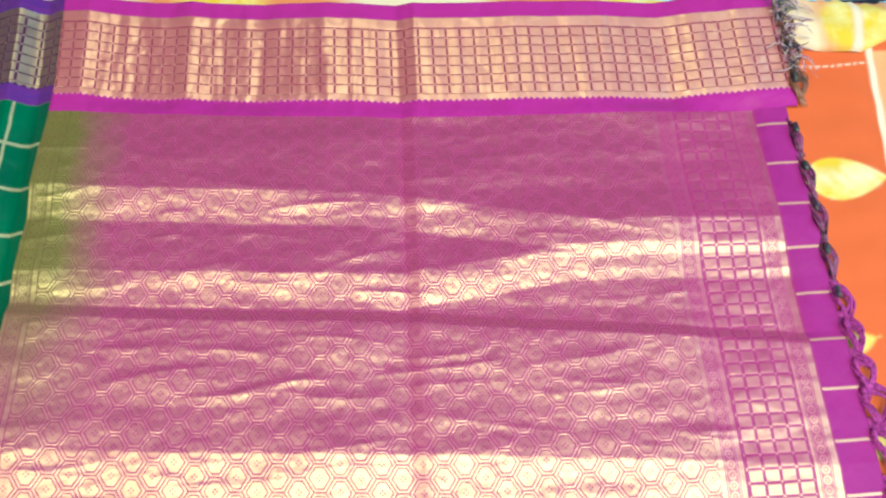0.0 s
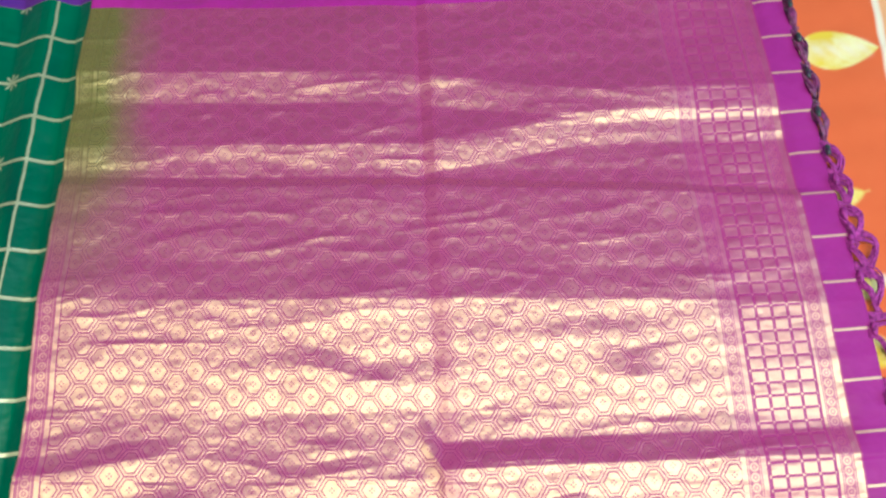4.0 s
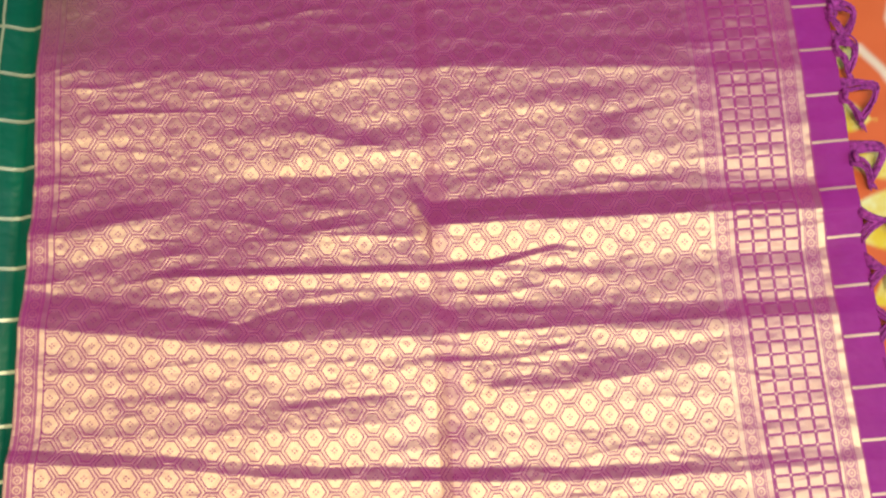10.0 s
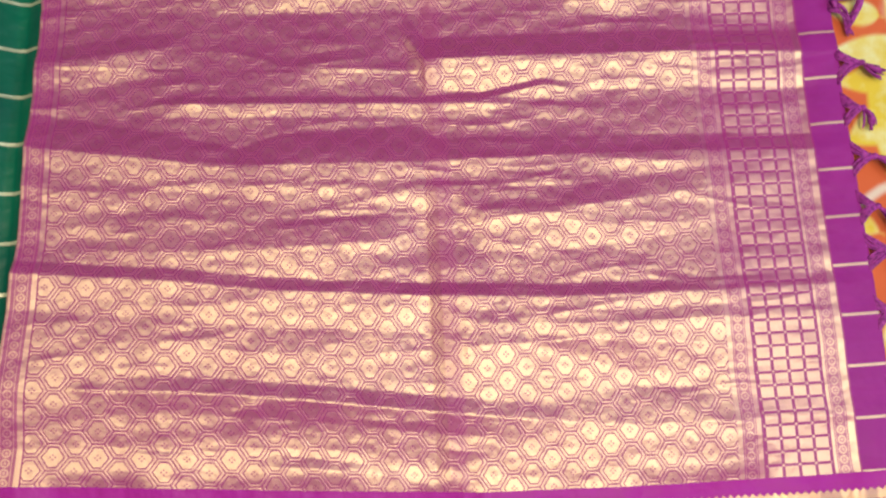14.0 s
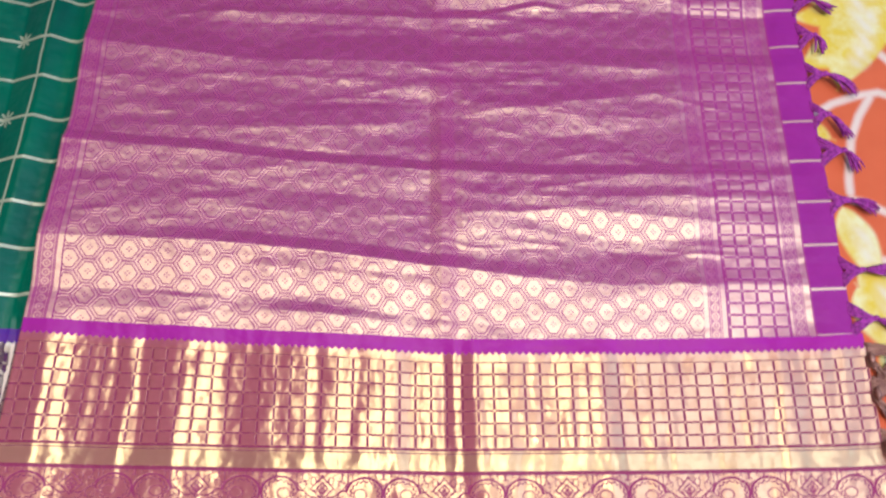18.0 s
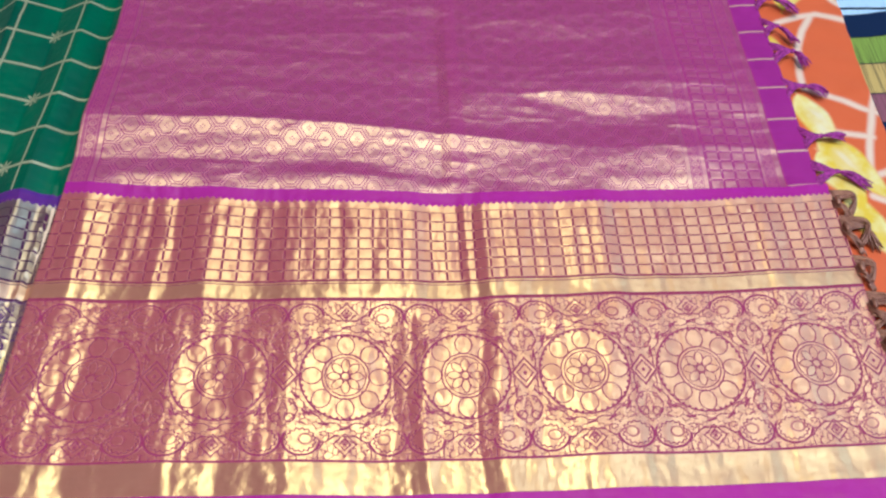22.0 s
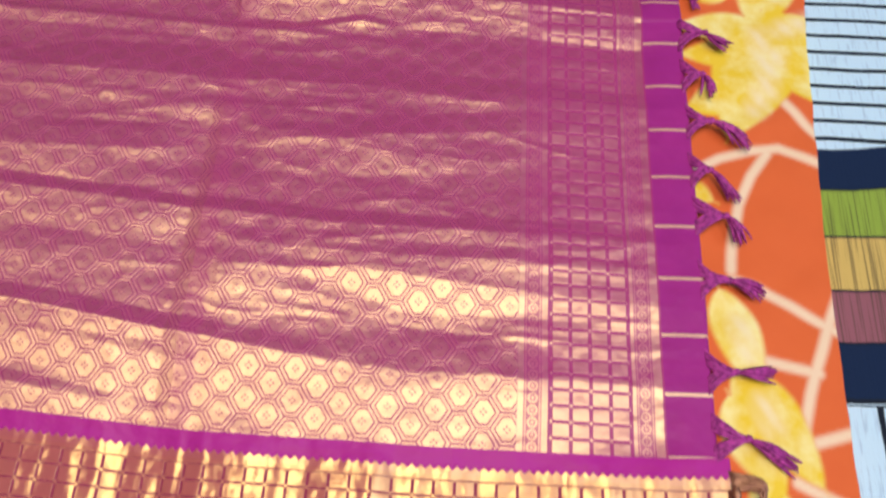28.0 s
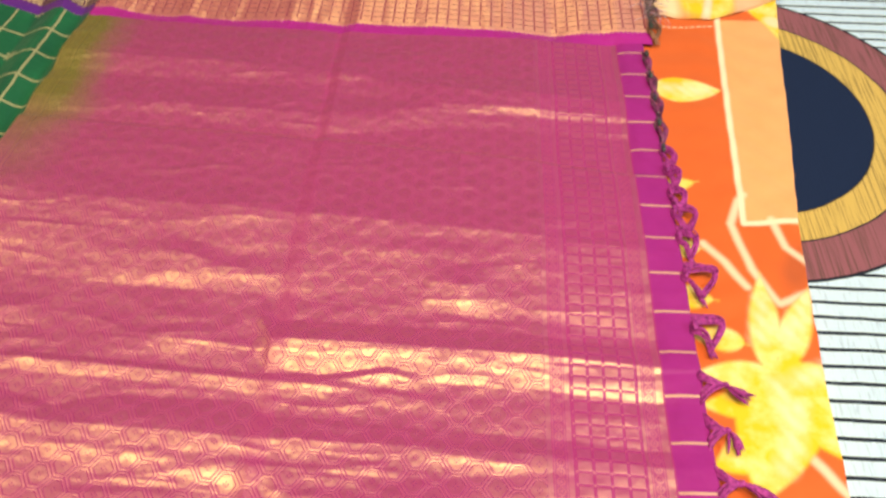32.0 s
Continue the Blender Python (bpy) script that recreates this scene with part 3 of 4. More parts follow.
def grid_mesh(name, X, Y, Z, U, V, material, layers=()):
    ny, nx = X.shape
    co = np.stack([X, Y, Z], -1).reshape(-1, 3)
    i = np.arange(ny * nx).reshape(ny, nx)
    quads = np.stack([i[:-1, :-1], i[:-1, 1:], i[1:, 1:], i[1:, :-1]], -1).reshape(-1, 4)
    me = bpy.data.meshes.new(name)
    me.vertices.add(len(co))
    me.vertices.foreach_set("co", co.ravel())
    me.loops.add(quads.size)
    me.loops.foreach_set("vertex_index", quads.ravel())
    me.polygons.add(len(quads))
    me.polygons.foreach_set("loop_start", np.arange(0, quads.size, 4))
    me.polygons.foreach_set("use_smooth", np.ones(len(quads), bool))
    me.update(calc_edges=True)
    uv = me.uv_layers.new(name="weave")
    uv.data.foreach_set("uv", np.stack([U, V], -1).reshape(-1, 2)[quads.ravel()].ravel())
    for key, val in layers:
        at = me.attributes.new(key, "FLOAT", "POINT")
        at.data.foreach_set("value", val.ravel().astype(np.float32))
    me.materials.append(material)
    me.validate()
    return me


def hem(Z, drop, rows):
    """Turns the outermost ring of points on the named sides down, for the cloth's thickness."""
    Z = Z.copy()
    for side in rows:
        if side == "n": Z[-1] -= drop
        if side == "s": Z[0] -= drop
        if side == "w": Z[:, 0] -= drop
        if side == "e": Z[:, -1] -= drop
    return Z


def sheet(name, v0, v1, u0, u1, material, parent, label="", sides="", cell=0.0020):
    """A strip of the saree: rows of v, columns of u, laid on the folds."""
    ny, nx = max(3, int((v1 - v0) / (cell * 0.6)) + 1), max(3, int((u1 - u0) / cell) + 1)
    cols = np.linspace(u0, u1, nx)
    if u0 < -0.4:
        cols = np.unique(np.concatenate([cols, np.linspace(-0.336, -0.298, 48)]).round(5))
    U, V = np.meshgrid(cols, np.linspace(v0, v1, ny))
    xl = left_edge(V)
    # the weave is drawn out a little towards the far selvedge
    t = np.clip((-0.46 - U) / (-0.46 - u0), 0, 1) if u0 < -0.46 else 0 * U
    X = U + (xl - u0) * t
    Y = V + bend(X) * (1 - 0.5 * smooth((-0.66 - V) / 0.06))
    Z = hem(height(X, Y), 0.004, sides)
    ob = new(name, grid_mesh(name, X, Y, Z, U, V, material))
    ob.parent = parent
    if label:
        tagged(ob, label)
    return ob


# ---- the room: plain walls, ceiling and floor round the laid cloth ----
def box(bm, lo, hi):
    c = [(lo[i] + hi[i]) / 2 for i in range(3)]
    m = Matrix.Translation(c) @ Matrix.Diagonal((hi[0] - lo[0], hi[1] - lo[1], hi[2] - lo[2], 1))
    return bmesh.ops.create_cube(bm, size=1, matrix=m)["verts"]


def finish(name, bm, material, smooth_faces=False):
    me = bpy.data.meshes.new(name)
    bm.to_mesh(me)
    bm.free()
    if smooth_faces:
        for p in me.polygons:
            p.use_smooth = True
    me.materials.append(material)
    return new(name, me)


def part(name, bm, material, parent, label=""):
    ob = finish(name, bm, material, True)
    ob.parent = parent
    return tagged(ob, label) if label else ob


WALL = plain("painted_plaster", (0.20, 0.17, 0.20))
for name, lo, hi in (("floor", (-2.2, -2.8, -0.09), (2.2, 2.2, -0.03)), ("ceiling", (-2.3, -2.9, 2.7), (2.3, 2.3, 2.8)),
                     ("wall_north", (-2.2, 2.2, -0.03), (2.2, 2.3, 2.7)), ("wall_south", (-2.2, -2.9, -0.03), (2.2, -2.8, 2.7)),
                     ("wall_west", (-2.3, -2.9, -0.03), (-2.2, 2.3, 2.7)), ("wall_east", (2.2, -2.9, -0.03), (2.3, 2.3, 2.7))):
    bm = bmesh.new()
    box(bm, lo, hi)
    tagged(finish(name, bm, WALL), "plain dull mauve painted plaster of the room", "wall" if "wall" in name else name, kind="structure")


# ---- rug ----
def rug():
    n = 90
    xs, ys = np.linspace(-1.3, 1.3, n), np.linspace(-1.9, 1.3, n)
    X, Y = np.meshgrid(xs, ys)
    Z = -0.016 + 0.0015 * np.sin(7 * X + 2 * np.sin(5 * Y)) * np.sin(6 * Y)
    ob = new("rug", grid_mesh("rug", X, Y, hem(Z, 0.012, "nsew"), X, Y, rug_material()))
    tagged(ob, "woven rug with navy, gold, green and mauve rings on striped white", "rug")


rug()


# ---- printed cloth under the saree ----
def cloth_right(y):
    return np.interp(y, (-1.0, -0.65, -0.50, -0.30, -0.138, 0.02, 0.182, 0.26), (0.112, 0.116, 0.119, 0.130, 0.146, 0.171, 0.194, 0.205))


def ellipse(x, y, cx, cy, rx, ry, turn):
    a = radians(turn)
    dx, dy = x - cx, y - cy
    p, q = (dx * math.cos(a) + dy * math.sin(a)) / rx, (-dx * math.sin(a) + dy * math.cos(a)) / ry
    return (1 - np.hypot(p, q)) * min(rx, ry)


def petal(x, y, cx, cy, length, wide, turn):
    """A pointed petal from its root outwards."""
    a = radians(turn)
    dx, dy = x - cx, y - cy
    p, q = dx * math.cos(a) + dy * math.sin(a), -dx * math.sin(a) + dy * math.cos(a)
    t = np.clip(p / length, 0, 1)
    return np.minimum(wide * np.sin(np.pi * t ** 0.75) ** 0.8 - np.abs(q), np.minimum(p, length - p) + 0.004)


def stroke(x, y, pts):
    d = np.full_like(x, 9.0)
    for (ax, ay), (bx, by) in zip(pts[:-1], pts[1:]):
        vx, vy = bx - ax, by - ay
        t = np.clip(((x - ax) * vx + (y - ay) * vy) / (vx * vx + vy * vy), 0, 1)
        d = np.minimum(d, np.hypot(x - ax - t * vx, y - ay - t * vy))
    return d


def cover(d, soft=0.0022):
    return np.clip(d / soft + 0.5, 0, 1)


def printed_cloth():
    ny, nx = 620, 130
    T, Yv = np.meshgrid(np.linspace(0, 1, nx), np.linspace(-0.90, 0.262, ny))
    right = cloth_right(Yv)
    X = -0.05 + T * (right + 0.05)
    Y = Yv - (X - 0.03) * 0.10 * smooth((Yv - 0.1) / 0.15)
    Z = -0.006 + 0.0016 * np.sin(11 * Y + 3) + 0.001 * np.sin(40 * X + 9 * Y)
    Z = Z + 0.0007 * np.sin(95 * X - 70 * Y + 2.2 * np.sin(41 * Y)) * np.sin(23 * Y + 1) + 0.0005 * np.sin(150 * Y + 60 * X + 2 * np.sin(50 * X))
    x, y = X, Y
    peach = cover(np.minimum(np.minimum(0.196 - y, y + 0.132), x - (0.118 + (y - 0.136) * 0.088)))
    white = cover(0.0031 - stroke(x, y, ((0.124, 0.20), (0.118, 0.136), (0.094, -0.134), (0.15, -0.126))))
    yellow = cover(petal(x, y, 0.030, 0.064, 0.076, 0.021, 0))
    for cx, cy, ln, wd, turn in ((0.086, -0.292, 0.096, 0.013, 84), (0.098, -0.290, 0.090, 0.013, 65), (0.088, -0.322, 0.060, 0.024, 34), (0.108, -0.280, 0.132, 0.034, -112),
                                 (0.098, -0.298, 0.078, 0.022, -66), (0.095, -0.300, 0.070, 0.015, 178), (0.092, -0.322, 0.065, 0.014, 183), (0.085, -0.352, 0.062, 0.018, 205), (0.070, -0.268, 0.045, 0.012, 165),
                                 (0.040, -0.526, 0.076, 0.016, -73), (0.046, -0.582, 0.088, 0.020, -57), (0.040, -0.600, 0.070, 0.018, -66), (0.052, -0.648, 0.082, 0.015, -71),
                                 (0.026, -0.088, 0.030, 0.009, 12), (0.025, -0.164, 0.024, 0.012, -5), (0.022, -0.218, 0.030, 0.013, -12), (0.024, -0.445, 0.022, 0.008, -30)):
        yellow = np.maximum(yellow, cover(petal(x, y, cx, cy, ln, wd, turn), 0.004))
    veins = (((0.052, -0.160), (0.068, -0.182), (0.083, -0.209)), ((0.100, -0.096), (0.093, -0.106), (0.081, -0.136), (0.091, -0.189), (0.108, -0.226), (0.136, -0.212)),
             ((0.121, -0.127), (0.127, -0.161), (0.147, -0.182)), ((0.030, -0.432), (0.050, -0.420), (0.074, -0.412), (0.095, -0.409), (0.128, -0.424)),
             ((0.086, -0.414), (0.072, -0.434), (0.061, -0.458), (0.053, -0.490), (0.050, -0.511)), ((0.050, -0.518), (0.067, -0.523), (0.088, -0.535), (0.116, -0.552)),
             ((0.122, -0.525), (0.108, -0.558), (0.093, -0.597), (0.084, -0.630)), ((0.062, -0.574), (0.101, -0.582)), ((0.089, -0.629), (0.125, -0.618)),
             ((0.102, -0.366), (0.128, -0.402)), ((0.078, -0.653), (0.120, -0.673)), ((0.076, -0.694), (0.115, -0.710)))
    for line in veins:
        white = np.maximum(white, 0.80 * cover(0.0036 - stroke(x, y, line), 0.004))
    white = white * (1 - yellow * 0.9)
    for line in (((0.084, -0.262), (0.094, -0.222)), ((0.108, -0.262), (0.130, -0.222)), ((0.102, -0.325), (0.082, -0.375)), ((0.108, -0.300), (0.132, -0.290)), ((0.090, -0.305), (0.094, -0.345)),
                 ((0.062, -0.605), (0.066, -0.618)), ((0.052, -0.552), (0.056, -0.570)), ((0.048, 0.064), (0.090, 0.064)), ((0.095, -0.335), (0.092, -0.360))):
        white = np.maximum(white, 0.75 * np.clip(1 - stroke(x, y, line) / 0.014, 0, 1) * (0.75 + 0.25 * np.sin(420 * x + 300 * y)))
    yellow = np.maximum(yellow, cover(np.minimum(x - 0.172 - 0.5 * (0.2 - y) * (y > 0.16) - (y < 0.16), y - 0.150), 0.004))
    white = np.maximum(white, 0.75 * cover(0.011 - np.hypot(x - 0.190, y - 0.196), 0.008))
    # hem stitches
    white = np.maximum(white, 0.8 * cover(0.0009 - np.abs(y - 0.183 - 0.001 * np.sin(60 * x)), 0.0014) * (x < 0.124) * (np.sin(900 * x) > -0.6))
    rust = 0.55 * cover(ellipse(x, y, 0.132, -0.185, 0.012, 0.026, -20), 0.012)
    cloth = new("printed_cloth", None)
    tagged(cloth, "orange cotton cloth printed with yellow flowers and white veins", "cloth")
    COTTON = cloth_material()
    lay = (("yellow", yellow), ("white", white), ("peach", peach), ("rust", rust))
    ob = new("spread", grid_mesh("spread", X, Y, hem(Z, 0.006, "nsew"), X, Y, COTTON, lay))
    ob.parent = cloth
    # rest of the cloth, under the saree and beyond its top edge
    T, S = np.meshgrid(np.linspace(-0.80, -0.05, 160), np.linspace(-0.90, 0.0, 60))
    X = T
    Y = -0.90 + (S + 0.90) / 0.90 * (0.90 + np.interp(X, (-0.8, -0.56, -0.26, -0.05), (0.335, 0.322, 0.306, 0.275)))
    Z = np.full_like(X, -0.0105) + 0.001 * np.sin(9 * X)
    blot = np.clip(np.sin(31 * X + 2.1 * np.sin(17 * Y)) * 1.6, 0, 1)
    blank = np.clip(np.sin(19 * X + 4 + 12 * Y) * 2.0, 0, 1)
    ob = new("back_spread", grid_mesh("back_spread", X, Y, hem(Z, 0.006, "nsw"), X, Y, COTTON,
                                      (("yellow", blot), ("white", blank * 0.9), ("peach", 0.5 + 0 * X), ("rust", 0 * X))))
    ob.parent = cloth
    # turned-over corner with a pointed tip
    T, S = np.meshgrid(np.linspace(0, 1, 110), np.linspace(0, 1, 34))
    X = 0.036 + T * 0.172 + 0.004 * np.sin(5 * S) * T
    low = np.interp(T, (0, 0.2, 0.45, 0.62, 0.8, 1.0), (0.206, 0.199, 0.194, 0.206, 0.222, 0.245))
    high = np.interp(T, (0, 0.3, 0.6, 0.85, 0.95, 1.0), (0.258, 0.252, 0.247, 0.246, 0.250, 0.257)) + 0.0012 * np.sin(70 * T)
    Y = low + S * (high - low)
    Z = -0.0005 + 0.005 * np.sin(np.pi * S) + 0.0012 * np.sin(60 * X + 9 * S) + 0.0010 * np.sin(140 * X)
    gold = cover(ellipse(X, Y, 0.112, 0.222, 0.034, 0.030, 0), 0.008)
    streak = cover(0.0045 - np.abs(X - 0.112 - 0.004 * np.sin(60 * Y)), 0.005)
    blank = cover(0.079 - X, 0.012) * (0.75 + 0.25 * np.sin(120 * X + 60 * Y))
    pink = cover(X - 0.146, 0.008)
    ob = new("turned_corner", grid_mesh("turned_corner", X, Y, hem(Z, 0.005, "nsew"), X, Y, COTTON,
                                        (("yellow", np.maximum(gold * (1 - streak), 0.35 * blank) * (1 - pink)), ("white", np.clip(np.maximum(streak * 0.9, blank * 0.7) + 0.35 * pink, 0, 1)),
                                         ("peach", 0 * X + 0.9), ("rust", 0.25 * pink))))
    ob.parent = cloth


printed_cloth()


# ---- saree ----
saree = new("silk_saree", None)
tagged(saree, "purple and gold brocade saree laid over its green check silk", "saree")
PALLU, EDGE = pallu_material(), edge_material()
BOTTOM = border_material("wide_zari_border", (-0.640, 0.0075, 0.0195, 0.0195 + 7 * 0.0102, 0.0, -1.0), (0.108, 0.110, 0.2475, 0.2735))
TOP = border_material("narrow_zari_border", (0.1365, 0.0135, 0.0245, 0.0245 + 7 * 0.0102, 0.108, 1.0), (), gold=(0.90, 0.74, 0.46), under=(0.95, 0.32, 0.38))
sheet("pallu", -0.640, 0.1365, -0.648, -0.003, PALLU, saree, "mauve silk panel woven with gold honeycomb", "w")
sheet("wide_border", -0.931, -0.640, -0.675, 0.036, BOTTOM, saree, "wide gold border with tiles and round medallions", "wse")
sheet("narrow_border", 0.1365, 0.263, -0.655, 0.040, TOP, saree, "narrow gold tile border with purple edges", "wne")
sheet("end_strip", -0.640, 0.1365, -0.003, 0.029, EDGE, saree, "plain purple silk strip with gold stripes", "e")


def green_body():
    """The rest of the saree, folded under the brocade end."""
    def lie(X, Y):
        out = left_edge(Y) - X
        z = np.interp(out, (-0.2, 0.0, 0.006, 0.015, 0.022, 0.036, 0.046, 0.070, 0.090, 0.110, 0.135, 0.40), (0.000, 0.000, -0.002, -0.0065, -0.005, 0.006, 0.004, -0.0065, 0.002, 0.010, -0.0065, -0.0065))
        z = z - 0.007 * smooth((-0.60 - Y) / 0.04) * (out < 0.012)
        return z + 0.0008 * np.sin(18 * X + 6 * Y) + 0.0006 * np.sin(47 * Y + 30 * X)

    ys = np.linspace(-0.625, 0.168, 330)
    us = np.linspace(0, 0.42, 210)
    S, Y = np.meshgrid(us, ys)
    X = -0.60 - S - 0.03 * (Y - 0.17) * 0
    Z = lie(X, Y)
    U, V = left_edge(Y) - X, Y
    G = green_material()
    ob = new("green_body", grid_mesh("green_body", X, Y, Z, U, V, G))
    ob.parent = saree
    tagged(ob, "green silk with a gold check and small flowers")
    for name, y0, y1, marks, med in (("green_side_wide_border", -0.93, -0.625, (-0.625, 0.0075, 0.0195, 0.0195 + 7 * 0.0102, 0.0, -1.0), (0.108, 0.110, 0.2475, 0.2735)),
                                     ("green_side_narrow_border", 0.168, 0.285, (0.168, 0.0135, 0.0205, 0.0205 + 7 * 0.0102, 0.10, 1.0), ())):
        S, Y = np.meshgrid(us, np.linspace(y0, y1, 90))
        X = -0.60 - S
        Z = lie(X, Y)
        mat = border_material("blue_" + name, marks, med, ground=(0.05, 0.02, 0.30), gold=(0.88, 0.76, 0.50), under=(0.10, 0.09, 0.14), weft=(0.02, 0.015, 0.08), line=(0.06, 0.03, 0.20))
        ob = new(name, grid_mesh(name, X, Y, Z, X, Y, mat))
        ob.parent = saree
        tagged(ob, "silvery gold tile border on navy blue")


green_body()


# ---- tassels ----
def tube(bm, pts, radii, sides=7, flat=1.0):
    """A tube through pts; flat squeezes it towards the ground."""
    rings = []
    for i, p in enumerate(pts):
        a, b = Vector(pts[max(i - 1, 0)]), Vector(pts[min(i + 1, len(pts) - 1)])
        t = (b - a).normalized()
        side = t.cross(Vector((0, 0, 1)))
        side = side.normalized() if side.length > 1e-4 else Vector((1, 0, 0))
        up = side.cross(t)
        rings.append([bm.verts.new(Vector(p) + radii[i] * (math.cos(k * math.tau / sides) * side + flat * math.sin(k * math.tau / sides) * up)) for k in range(sides)])
    for r0, r1 in zip(rings[:-1], rings[1:]):
        for k in range(sides):
            bm.faces.new((r0[k], r0[(k + 1) % sides], r1[(k + 1) % sides], r1[k]))
    bm.faces.new(rings[0][::-1])
    bm.faces.new(rings[-1])


def arc(a, b, sag, n=9, lift=0.0):
    a, b = Vector(a), Vector(b)
    side = Vector((-(b - a).y, (b - a).x, 0)).normalized()
    return [a.lerp(b, i / (n - 1)) + side * sag * math.sin(math.pi * i / (n - 1)) + Vector((0, 0, lift * math.sin(math.pi * i / (n - 1)))) for i in range(n)]


CORD, FRINGE = cord_material(), fringe_material()
DARK_THREAD = thread_material("dark_silk_thread", (0.05, 0.008, 0.07), (0.02, 0.07, 0.05))
DEEP_THREAD = thread_material("deep_purple_thread", (0.06, 0.006, 0.06), (0.26, 0.035, 0.18))
PALE_THREAD = thread_material("pale_frayed_thread", (0.62, 0.52, 0.58), (0.30, 0.10, 0.32))


def strands(bm, rnd, starts, end, sag, thick, lift, spread=0.0012, n=9):
    """Loose threads from each start to one end, bowed by sag."""
    for p in starts:
        e = Vector(end) + Vector((rnd.uniform(-spread, spread), rnd.uniform(-spread, spread), rnd.uniform(-spread, spread) * 0.6))
        pts = arc(p, e, sag + rnd.uniform(-0.0016, 0.0016), n, lift + rnd.uniform(-0.0006, 0.0008))
        tube(bm, pts, [thick * rnd.uniform(0.75, 1.1) * (1.0 if i < n - 1 else 0.5) for i in range(n)], 5, 0.8)


def edge_height(x, y):
    return float(height(np.array([x]), np.array([y]))[0]) - 0.0012


def tassel(knot, tip, rnd, material, label, x0=0.027, reach=0.017):
    """Threads gathered from two stretches of the cloth's edge into a knot, with an open gap between them, and a loose tuft."""
    (kx, ky), (tx, ty) = knot, tip
    knot = Vector((kx, ky, 0.0020))
    bm = bmesh.new()
    bow = (kx - x0) * rnd.uniform(0.05, 0.25)
    for dy0, dy1, sag, count in ((reach, reach * 0.35, -bow, 15), (-reach * 0.35, -reach, bow, 15)):
        starts = [(x0 - 0.003, ky + dy0 + (dy1 - dy0) * i / (count - 1), edge_height(x0, ky + dy0)) for i in range(count)]
        strands(bm, rnd, starts, knot, sag, 0.0010, 0.002)
    ob = part("tassel", bm, material, saree, label)
    bm = bmesh.new()
    bmesh.ops.create_icosphere(bm, subdivisions=2, radius=0.0027, matrix=Matrix.Translation(knot) @ Matrix.Diagonal((1.15, 1.0, 0.9, 1)))
    for v in bm.verts:
        v.co += 0.0008 * noise.noise_vector(v.co * 600)
    part("knot", bm, material, ob)
    bm = bmesh.new()
    way = Vector((tx - kx, ty - ky, -0.004))
    side = Vector((-way.y, way.x, 0)).normalized()
    curl = rnd.uniform(-0.003, 0.003)
    for k in range(24):
        spread = rnd.gauss(0, 0.0028)
        e = knot + way * rnd.uniform(0.62, 0.95) + side * spread + Vector((0, 0, rnd.uniform(-0.001, 0.002)))
        tube(bm, arc(knot, e, curl + spread * 0.1, 7, rnd.uniform(0.001, 0.004)), [0.0009, 0.0011, 0.0012, 0.0012, 0.0011, 0.0009, 0.0004], 4, 0.7)
    part("tail", bm, material, ob)


def loop(y, far, rnd, material, label, x0=0.027, length=0.030):
    """A tight loop of gathered threads lying against the cloth's edge."""
    bm = bmesh.new()
    low = (x0 + far * 0.35, y - length, edge_height(x0, y - length) + 0.001)
    for count, down, bow in ((15, 0.0, far * rnd.uniform(0.55, 0.8)), (10, 0.011, far * rnd.uniform(-0.05, 0.12))):
        starts = [(x0 - 0.003, y + 0.007 - down - 0.0010 * i, edge_height(x0, y)) for i in range(count)]
        strands(bm, rnd, starts, low, bow, 0.0009, 0.004, 0.0028, 11)
    for k in range(8):
        tip = Vector(low) + Vector((rnd.uniform(0.0, 0.006), rnd.uniform(-0.010, -0.003), -0.002))
        tube(bm, arc(low, tip, rnd.uniform(-0.002, 0.002), 5), [0.0010, 0.0010, 0.0009, 0.0007, 0.0003], 4, 0.8)
    ob = part("thread_loop", bm, material, saree, label)
    bm = bmesh.new()
    bmesh.ops.create_icosphere(bm, subdivisions=2, radius=0.0030, matrix=Matrix.Translation((x0 + 0.001, y - 0.008, 0.006)) @ Matrix.Diagonal((0.8, 1.9, 0.7, 1)))
    for v in bm.verts:
        v.co += 0.0009 * noise.noise_vector(v.co * 500)
    part("knot", bm, DARK_THREAD if y > -0.05 else material, ob)


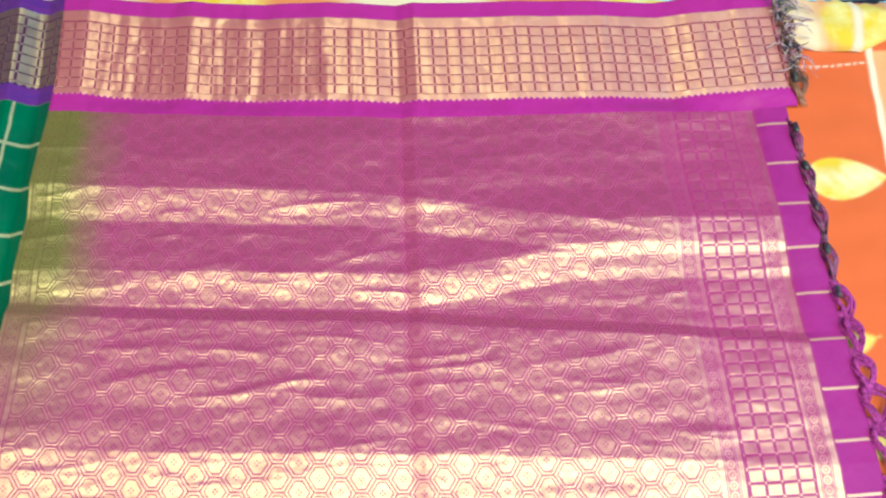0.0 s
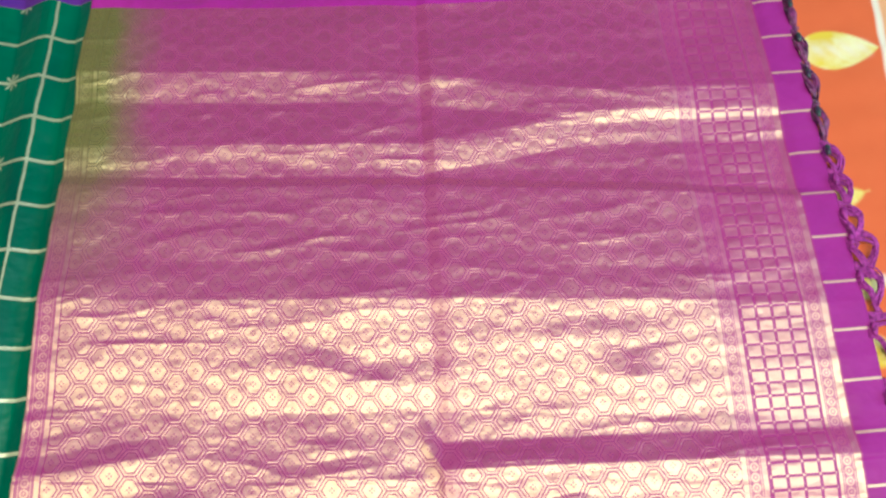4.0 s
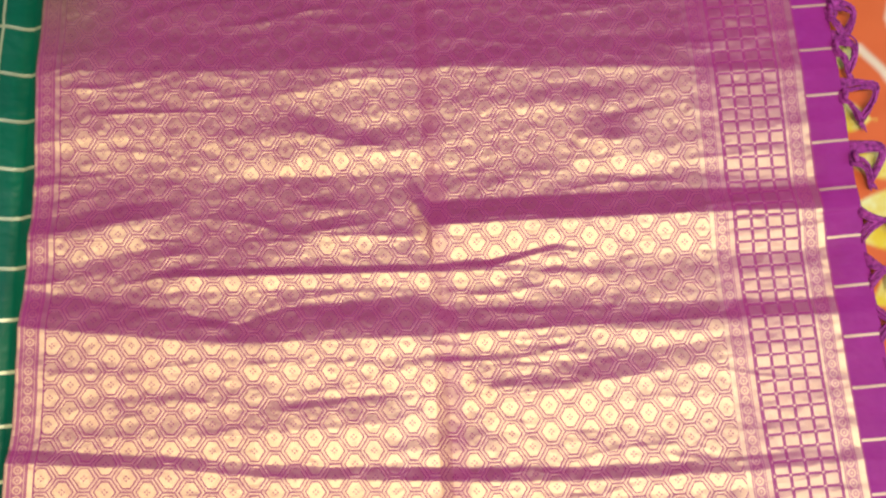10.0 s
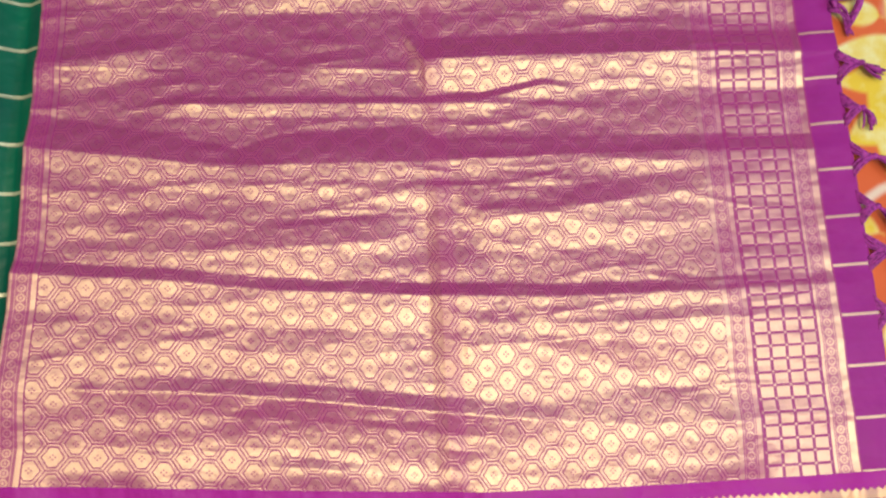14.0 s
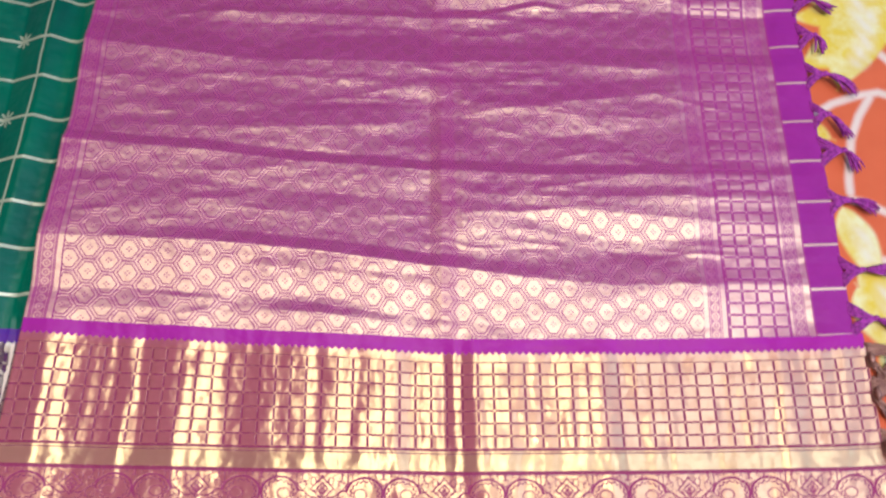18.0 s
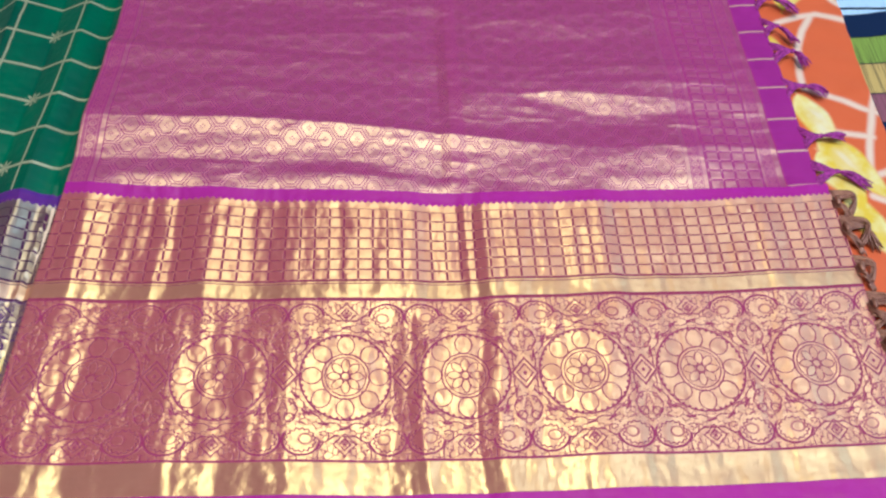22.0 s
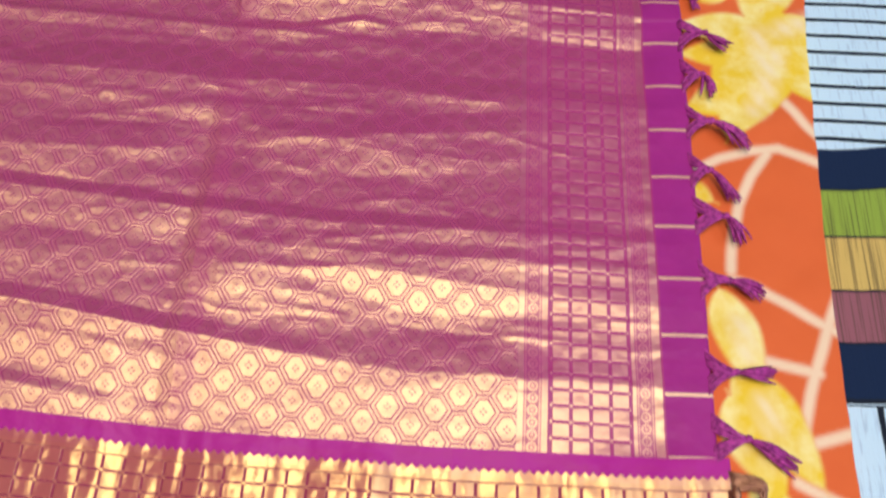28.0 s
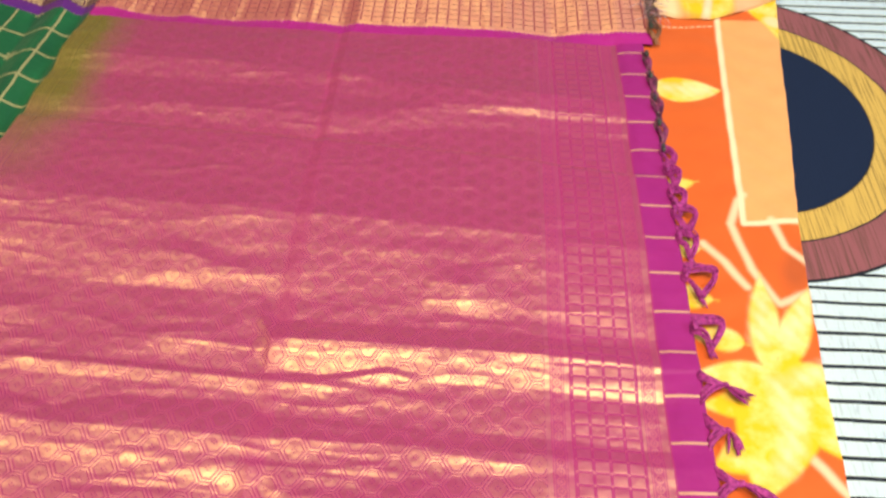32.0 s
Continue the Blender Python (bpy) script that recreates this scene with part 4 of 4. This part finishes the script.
def tuft(name, label, starts, reach, rnd, material, count):
    """A frayed end: fine threads fanning out."""
    bm = bmesh.new()
    for k in range(count):
        (ax, ay), (bx, by) = starts
        t = rnd.random()
        p = Vector((ax + (bx - ax) * t, ay + (by - ay) * t, 0.006 + rnd.uniform(-0.003, 0.004)))
        turn, long = rnd.gauss(-0.1, 1.0), reach * rnd.uniform(0.35, 1.0)
        e = p + Vector((math.cos(turn) * long, math.sin(turn) * long, rnd.uniform(-0.006, 0.003)))
        tube(bm, arc(p, e, rnd.uniform(-0.3, 0.3) * long, 8, rnd.uniform(0.001, 0.007)), [0.0006 * rnd.uniform(0.6, 1.1)] * 7 + [0.0002], 4, 0.8)
    return part(name, bm, material, saree, label)


rnd = random.Random(7)
# the upper edge: loops that lie close to the cloth
for y, far in ((0.118, 0.006), (0.080, 0.008), (0.042, 0.008), (0.002, 0.009), (-0.036, 0.014), (-0.064, 0.018), (-0.096, 0.017), (-0.120, 0.027), (-0.152, 0.022), (-0.196, 0.034), (-0.250, 0.034)):
    loop(y, far, rnd, CORD if y < -0.03 else DEEP_THREAD, "dark purple silk thread loop", length=rnd.uniform(0.026, 0.034))
# further down: knots, and where their tufts point
for knot, tip in (((0.045, -0.312), (0.068, -0.324)), ((0.040, -0.352), (0.048, -0.372)), ((0.043, -0.394), (0.074, -0.415)), ((0.039, -0.436), (0.059, -0.463)), ((0.047, -0.473), (0.060, -0.495)),
                  ((0.045, -0.522), (0.072, -0.530)), ((0.044, -0.586), (0.074, -0.583)), ((0.047, -0.629), (0.080, -0.646))):
    tassel(knot, tip, rnd, CORD, "knotted purple silk tassel")
for y, far in ((-0.656, 0.024), (-0.684, 0.026), (-0.726, 0.018), (-0.762, 0.026), (-0.798, 0.016), (-0.835, 0.022), (-0.872, 0.018)):
    loop(y, far, rnd, FRINGE, "brown and gold thread loop", 0.034, rnd.uniform(0.020, 0.030))
tassel((0.055, -0.690), (0.061, -0.719), rnd, FRINGE, "frayed brown and gold fringe knot", 0.034, 0.012)
tassel((0.053, -0.782), (0.064, -0.800), rnd, FRINGE, "frayed brown and gold fringe knot", 0.034, 0.012)
for k in range(3):
    loop(0.170 + 0.034 * k, 0.016 + rnd.uniform(-0.003, 0.004), rnd, FRINGE, "brown and gold thread loop", 0.037, 0.026)
tuft("frayed_end", "frayed pale and purple thread ends", ((0.037, 0.172), (0.040, 0.266)), 0.036, rnd, PALE_THREAD, 60)
tuft("frayed_threads", "dark purple thread ends", ((0.036, 0.150), (0.040, 0.268)), 0.022, rnd, DARK_THREAD, 50)
